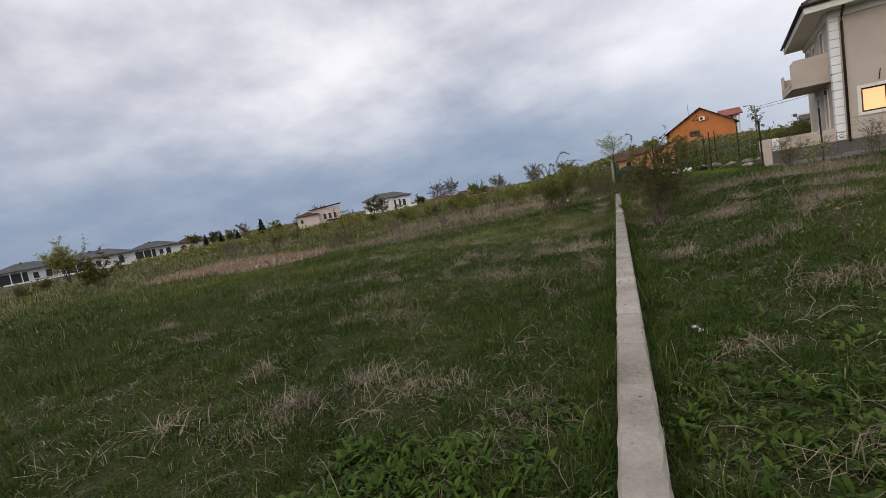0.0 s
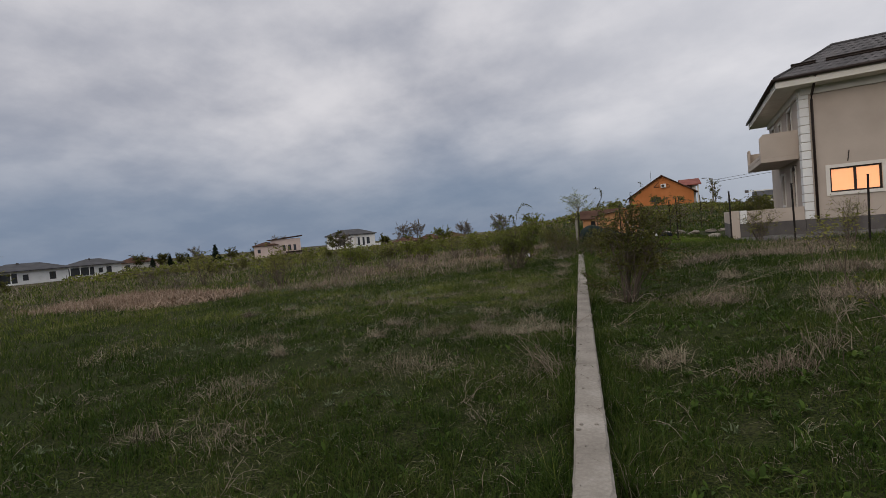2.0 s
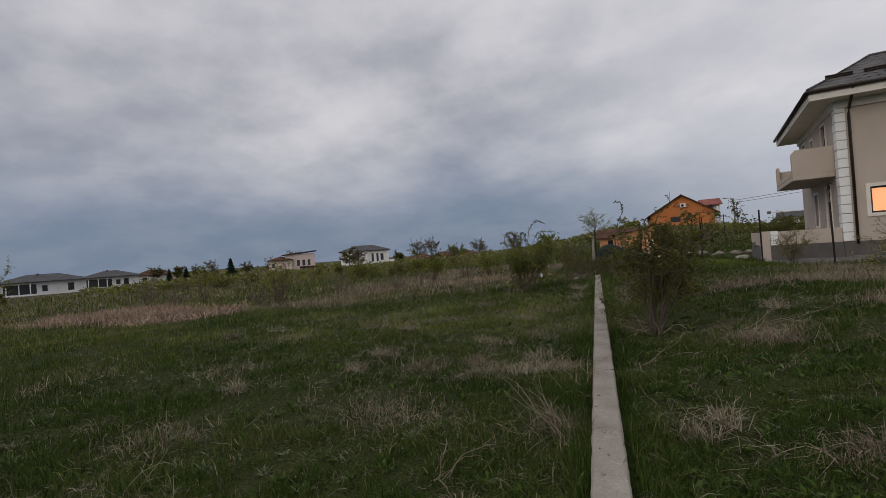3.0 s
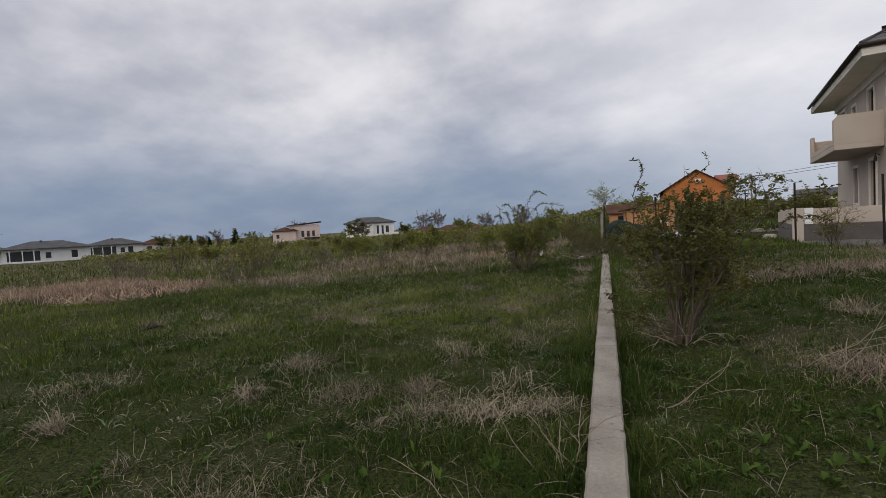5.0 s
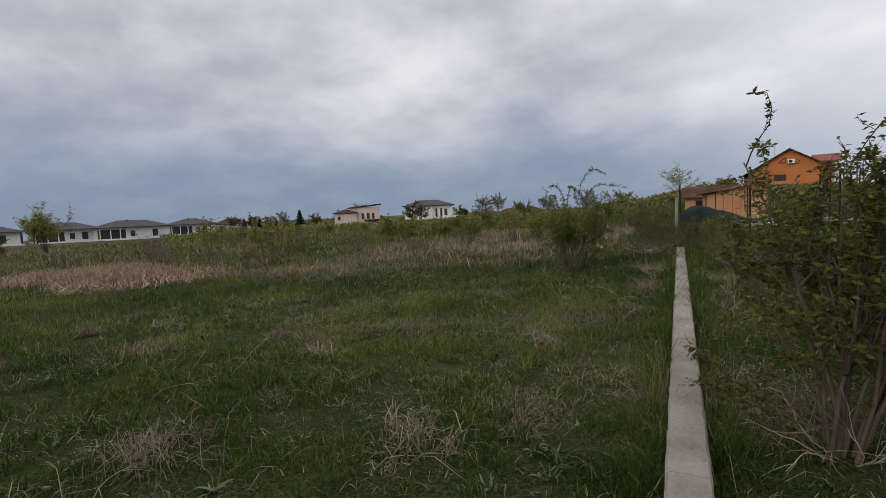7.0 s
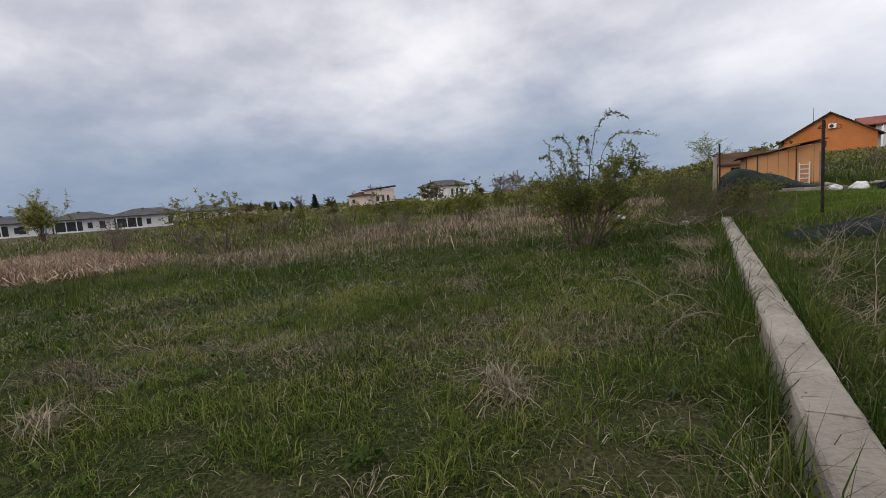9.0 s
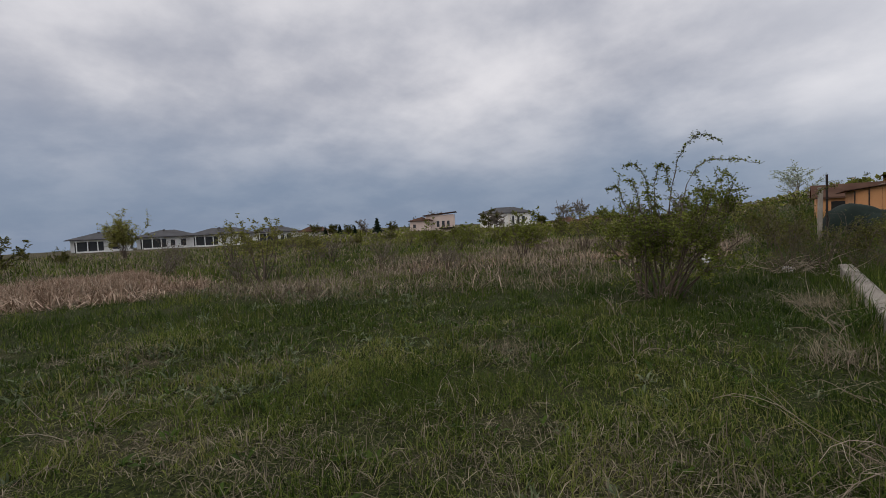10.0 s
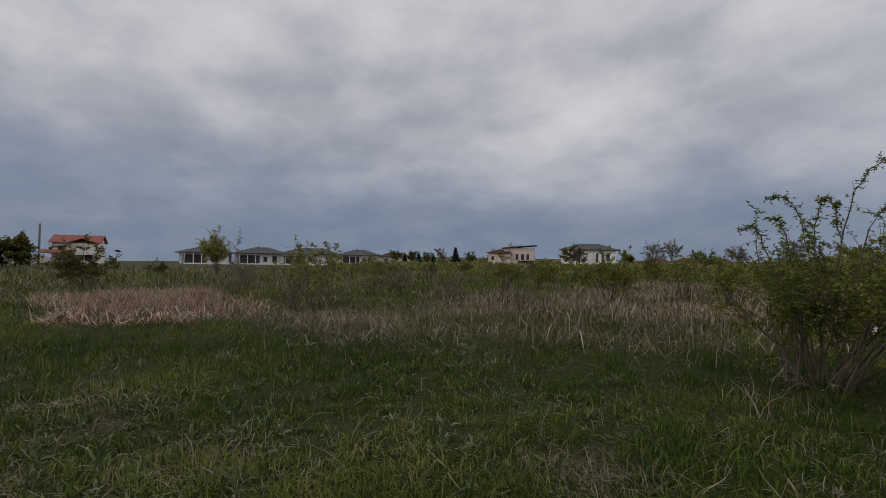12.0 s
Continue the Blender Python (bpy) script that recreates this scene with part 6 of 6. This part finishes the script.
def grow_reeds():
    rng = np.random.default_rng(41)
    x, y = scatter(rng, -25, -11, 12, 23, 46000)
    keep = rng.random(len(x)) < reed_bed(x, y) * (0.3 + 0.7 * smooth01(0.3, 0.6, NB(x, y, 0.55)))
    x, y = x[keep], y[keep]
    n = len(x)
    tall = rng.uniform(0.2, 0.52, n) * (0.65 + 0.7 * NB(x, y, 0.8))
    front = x > -14.8 + 1.2 * (NB(x, y, 1.7) - 0.5)
    w = rng.uniform(0.012, 0.030, n)
    stuff("reeds", [blades(x[front], y[front], tall[front] * 1.25, w[front] * 1.5, rng, 1.7, 2.4, True), blades(x[~front], y[~front], tall[~front], w[~front], rng, 0.8, 1.3, True)], M_REED, "bed of dry pinkish-tan reeds", "reeds")
    x, y = scatter(rng, -42, -2.5, 14, 48, 105000)
    d = np.hypot(x + 2, y - 14)
    keep = rng.random(len(x)) < 0.72 * brown_field(x, y) * np.clip(1.25 - d / 55, 0.25, 1)
    x, y = x[keep], y[keep]
    n = len(x)
    d = np.hypot(x + 2, y - 14)
    tall = rng.uniform(0.2, 0.7, n) * (0.4 + 0.75 * NC(x, y, 2.0))
    pick = NA(x, y, 5.0) + 0.25 * rng.random(n)
    tan = pick + 0.4 * tan_patch(x, y) > 0.92
    w = rng.uniform(0.006, 0.015, n) * (1 + d / 13)
    stuff("dry_weeds", [blades(x[~tan], y[~tan], tall[~tan], w[~tan], rng, 0.9, 1.3, True)], M_BROWN, "tall brown dry weeds from last year", "weeds")
    stuff("dry_weeds", [blades(x[tan], y[tan], tall[tan], w[tan], rng, 0.9, 1.3, True)], M_REED, "tan dry weeds from last year", "weeds")
    # pale stalks along the near edge of the brown field, and brown clumps on the other side of the wall
    x, y = scatter(rng, -14, -3, 17, 27, 2600)
    line = 19.6 + 0.5 * (x + 7.8)
    keep = (np.abs(y - line - 1.2) < 2.2 * rng.random(len(x))) & ~((np.abs(x + 2.6) < 1.2))
    x, y = x[keep], y[keep]
    pale = [blades(x, y, rng.uniform(0.15, 0.45, len(x)), rng.uniform(0.01, 0.02, len(x)), rng, 1.2, 2.0, True)]
    stuff("pale_stalks", pale, M_DRY, "pale broken grass stalks at the edge of the meadow", "weeds")
    heaps = ((2.9, 15.6, 0.9, 0.4), (4.6, 16.2, 1.2, 0.45), (6.2, 18.0, 1.1, 0.45), (3.3, 9.8, 0.5, 0.4), (4.4, 12.4, 0.7, 0.4), (2.0, 10.7, 0.5, 0.3), (7.6, 21.5, 1.4, 0.5), (1.9, 5.2, 0.4, 0.22), (0.75, 4.0, 0.28, 0.16), (1.6, 7.4, 0.35, 0.25))
    out = []
    for hx, hy, r, tall in heaps:
        n = int(1500 * r)
        x, y = hx + rng.normal(size=n) * r * 0.5, hy + rng.normal(size=n) * r * 0.35
        keep = ~on_wall(x, y)
        x, y = x[keep], y[keep]
        out.append(blades(x, y, rng.uniform(0.3, 1.0, len(x)) * tall, rng.uniform(0.004, 0.009, len(x)), rng, 1.5, 1.2, True))
    stuff("dry_weeds", out, M_BROWN, "low heaps of brown dead weeds in the grass", "weeds")
    heaps = ((-2.9, 2.9, 0.55, 0.2), (-1.75, 3.6, 0.45, 0.2), (-3.2, 6.0, 0.5, 0.25), (-0.75, 3.1, 0.4, 0.18), (-2.2, 8.2, 0.6, 0.25), (-2.4, 9.9, 0.35, 0.35), (-3.4, 10.6, 0.35, 0.35), (-1.4, 9.6, 0.4, 0.3), (-0.5, 7.9, 0.3, 0.4), (-4.2, 7.2, 0.5, 0.3), (-1.2, 15.9, 0.8, 0.25), (-2.3, 15.4, 0.8, 0.2),
             (-3.6, 14.6, 0.8, 0.2), (-4.6, 13.4, 0.5, 0.25), (-5.4, 15.6, 0.7, 0.2), (-3.4, 17.4, 0.5, 0.25), (-0.4, 16.4, 0.3, 0.3), (-6.5, 12.5, 0.7, 0.25), (-0.55, 18.4, 0.35, 0.4), (0.35, 17.0, 0.35, 0.35), (0.5, 19.5, 0.5, 0.4), (-5.6, 9.6, 0.6, 0.25), (-0.5, 21.5, 0.6, 0.4), (-1.2, 12.4, 0.45, 0.25))
    out = []
    for hx, hy, r, tall in heaps:
        n = int(1000 * r)
        x, y = hx + rng.normal(size=n) * r * 0.5, hy + rng.normal(size=n) * r * 0.4
        keep = ~on_wall(x, y)
        x, y = x[keep], y[keep]
        out.append(blades(x, y, rng.uniform(0.3, 1.0, len(x)) * tall, rng.uniform(0.003, 0.007, len(x)), rng, 1.7, 1.2, True))
    for _ in range(38):
        hx, hy = rng.uniform(-9, 3.5), rng.uniform(1.6, 21)
        if not in_sight(np.array(hx), np.array(hy)) or abs(hx + 0.05) < 0.35 or math.exp(-((hx + 2.6) / 3.6) ** 2 - ((hy - 19.0) / 2.4) ** 2) > 0.35:
            continue
        n, r = int(rng.uniform(70, 240)), rng.uniform(0.07, 0.22)
        a = rng.uniform(0, 2 * np.pi)
        u, v = rng.normal(size=n) * r, rng.normal(size=n) * r * 0.5
        x, y = hx + u * np.cos(a) - v * np.sin(a), hy + u * np.sin(a) + v * np.cos(a)
        keep = ~on_wall(x, y)
        x, y = x[keep], y[keep]
        out.append(blades(x, y, rng.uniform(0.08, 0.30, len(x)), rng.uniform(0.004, 0.010, len(x)), rng, 1.6, 1.6, True, 0.02))
    stuff("straw", out, M_DRY, "tangled heaps of pale straw in the grass", "straw")


def grow_broad_leaves():
    """Sorrel and dock: rosettes of broad pointed leaves."""
    rng = np.random.default_rng(42)
    spots = []
    for x0, x1, y0, y1, n in ((-2.0, -0.9, 1.6, 2.7, 210), (0.15, 1.7, 1.5, 3.4, 300), (0.2, 2.2, 3.4, 6.0, 120), (-1.0, -0.25, 1.6, 3.2, 90), (0.3, 2.4, 6, 10, 140), (-4, -0.4, 2.5, 10, 130), (-7, -1.0, 12, 19, 150), (0.2, 2.5, 10, 16, 90)):
        x, y = scatter(rng, x0, x1, y0, y1, n)
        spots.append(np.stack([x, y], 1))
    c = np.concatenate(spots)
    m = 6
    x, y = np.repeat(c[:, 0], m) + rng.normal(size=len(c) * m) * 0.015, np.repeat(c[:, 1], m) + rng.normal(size=len(c) * m) * 0.015
    keep = ~on_wall(x, y)
    x, y = x[keep], y[keep]
    n = len(x)
    a = rng.uniform(0, 2 * np.pi, n)
    out = np.stack([np.cos(a), np.sin(a), np.zeros(n)], 1)
    side = np.stack([-np.sin(a), np.cos(a), np.zeros(n)], 1)
    z = np.array([0, 0, 1.0])
    ln = rng.uniform(0.045, 0.105, n)[:, None]
    w = ln * rng.uniform(0.11, 0.2, n)[:, None]
    steep = rng.uniform(0.5, 1.5, n)[:, None]
    b = np.stack([x, y, height(x, y)], 1)
    d1 = (out + z * steep) / np.sqrt(1 + steep ** 2)
    d2 = (out + z * (steep - 0.9)) / np.sqrt(1 + (steep - 0.9) ** 2)
    p1, p2 = b + d1 * ln * 0.35, b + d1 * ln * 0.75
    p3 = p2 + d2 * ln * 0.45
    v = np.stack([b, p1 + side * w * 0.8 + z * 0.004, p1 - side * w * 0.8 + z * 0.004, p1, p2 + side * w, p2 - side * w, p2 - z * 0.004, p3], 1).reshape(-1, 3)
    i = np.arange(n)[:, None] * 8
    f = np.concatenate([i + np.array(t) for t in ((0, 1, 3), (0, 3, 2), (1, 4, 6), (1, 6, 3), (3, 6, 5), (3, 5, 2), (4, 7, 6), (6, 7, 5))])
    stuff("broad_leaf_weeds", [(v, f)], M_WEED, "fresh broad-leaved sorrel and dock", "weeds")


def scatter_stalks():
    """Thin dead stalks that stand singly in the grass."""
    rng = np.random.default_rng(43)
    x, y = scatter(rng, -9, 4.5, 0.8, 24, 2300)
    d = off_path(x, y)
    keep = in_sight(x, y) & ~on_wall(x, y) & (rng.random(len(x)) < np.clip(1.2 - d / 9, 0.1, 1)) & (NB(x, y, 1.7) > 0.38)
    x, y = x[keep], y[keep]
    n = len(x)
    a = rng.uniform(0, 2 * np.pi, n)
    start = np.stack([x, y, height(x, y) - 0.02], 1)
    up = rng.uniform(0.15, 1.8, n)
    main = bend(rng, start, np.stack([np.cos(a), np.sin(a), up], 1), rng.uniform(0.12, 0.36, n), 6, 0.45, 0.6)
    p, dd = along(main, rng, n * 2, 0.3, 0.95)
    br = bend(rng, p, dd + rng.normal(size=p.shape) * 0.6, rng.uniform(0.05, 0.16, len(p)), 6, 0.3, 0.2)
    r = rng.uniform(0.0016, 0.0034, n)
    v1, f1 = tubes(main, r, r * 0.5, 3)
    v2, f2 = tubes(br, np.full(len(br), 0.0014), np.full(len(br), 0.0007), 3)
    stuff("dead_stalks", [(v1, f1), (v2, f2)], M_STALK, "thin dead weed stalks standing in the grass", "weeds")


def dead_branch(x, y, n, length, toward, spread=0.5, up=0.8, seed=1, r=0.0036, sag=1.0):
    """A fan of pale dead stems that arch over from one foot."""
    rng = np.random.default_rng(seed)
    a = radians(toward) + rng.normal(size=n) * spread
    start = np.stack([rng.normal(size=n) * 0.05, rng.normal(size=n) * 0.05, np.full(n, -0.03)], 1)
    main = bend(rng, start, np.stack([np.sin(a), np.cos(a), up * rng.uniform(0.7, 1.4, n)], 1), length * rng.uniform(0.4, 1.15, n), 10, 0.5, sag * rng.uniform(0.3, 1.0))
    p, d = along(main, rng, n * 5, 0.25, 0.95)
    br = bend(rng, p, d + rng.normal(size=p.shape) * 0.8, length * 0.3 * rng.uniform(0.4, 1.2, len(p)), 10, 0.3, 0.4)
    root = thing("dead_branch", ground_pose(x, y), "pale dead branched weed stem arching over the grass", "dead branch", "dead stems")
    for j in range(n):
        v, f = tubes(main[j:j + 1], [r], [r * 0.4], 5)
        flat_mesh("stem", v, f, M_STALK, root)
    v2, f2 = tubes(br, np.full(len(br), r * 0.5), np.full(len(br), r * 0.2), 3)
    tagged(flat_mesh("twig_spray", v2, f2, M_STALK, root), kind="stuff")


grow_grass()
grow_tussocks()
grow_reeds()
grow_broad_leaves()
scatter_stalks()
for k, (x, y, n, ln, to, up) in enumerate(((-0.35, 7.7, 9, 0.65, -60, 1.6), (-0.45, 8.1, 9, 0.7, -100, 1.4), (-0.3, 8.9, 7, 0.7, -20, 1.2), (-0.28, 16.2, 3, 1.15, -72, 0.75), (-0.35, 17.2, 3, 0.8, -80, 0.9), (-0.5, 18.9, 5, 0.8, -60, 1.2),
                                           (-0.7, 20.2, 7, 0.9, -30, 1.1), (0.5, 16.2, 8, 1.1, 60, 0.9), (0.6, 18.0, 8, 0.9, 120, 1.0), (0.9, 20.0, 8, 1.0, 80, 1.0), (1.6, 10.9, 6, 1.3, 80, 0.6), (0.4, 10.2, 5, 0.9, 60, 0.5),
                                           (1.2, 4.45, 7, 0.45, 100, 0.5), (0.9, 3.5, 6, 0.4, -140, 0.5), (1.5, 5.6, 6, 0.5, 60, 1.0), (2.6, 8.6, 6, 0.7, 40, 0.7), (-2.6, 2.75, 12, 0.5, -60, 0.35), (-2.2, 3.1, 9, 0.45, 100, 0.35), (-3.5, 6.3, 8, 0.5, 80, 0.5),
                                           (-1.2, 4.6, 6, 0.5, 20, 0.6), (-2.6, 5.2, 6, 0.5, 70, 0.4), (-1.3, 7.0, 6, 0.5, 100, 0.6), (-3.0, 9.9, 8, 0.5, 10, 0.9), (-4.4, 11.9, 9, 0.6, 70, 0.5), (-5.0, 14.2, 7, 0.5, 60, 0.5), (-2.1, 17.6, 8, 0.4, 30, 1.2),
                                           (-6.2, 21.2, 6, 0.7, 40, 1.2), (-4.8, 22.0, 6, 0.7, -40, 1.2), (-2.9, 19.6, 5, 0.5, -20, 1.6), (1.0, 14.0, 6, 0.8, 70, 0.8))):
    dead_branch(x, y, n, ln, to, 0.85, up, 300 + k)
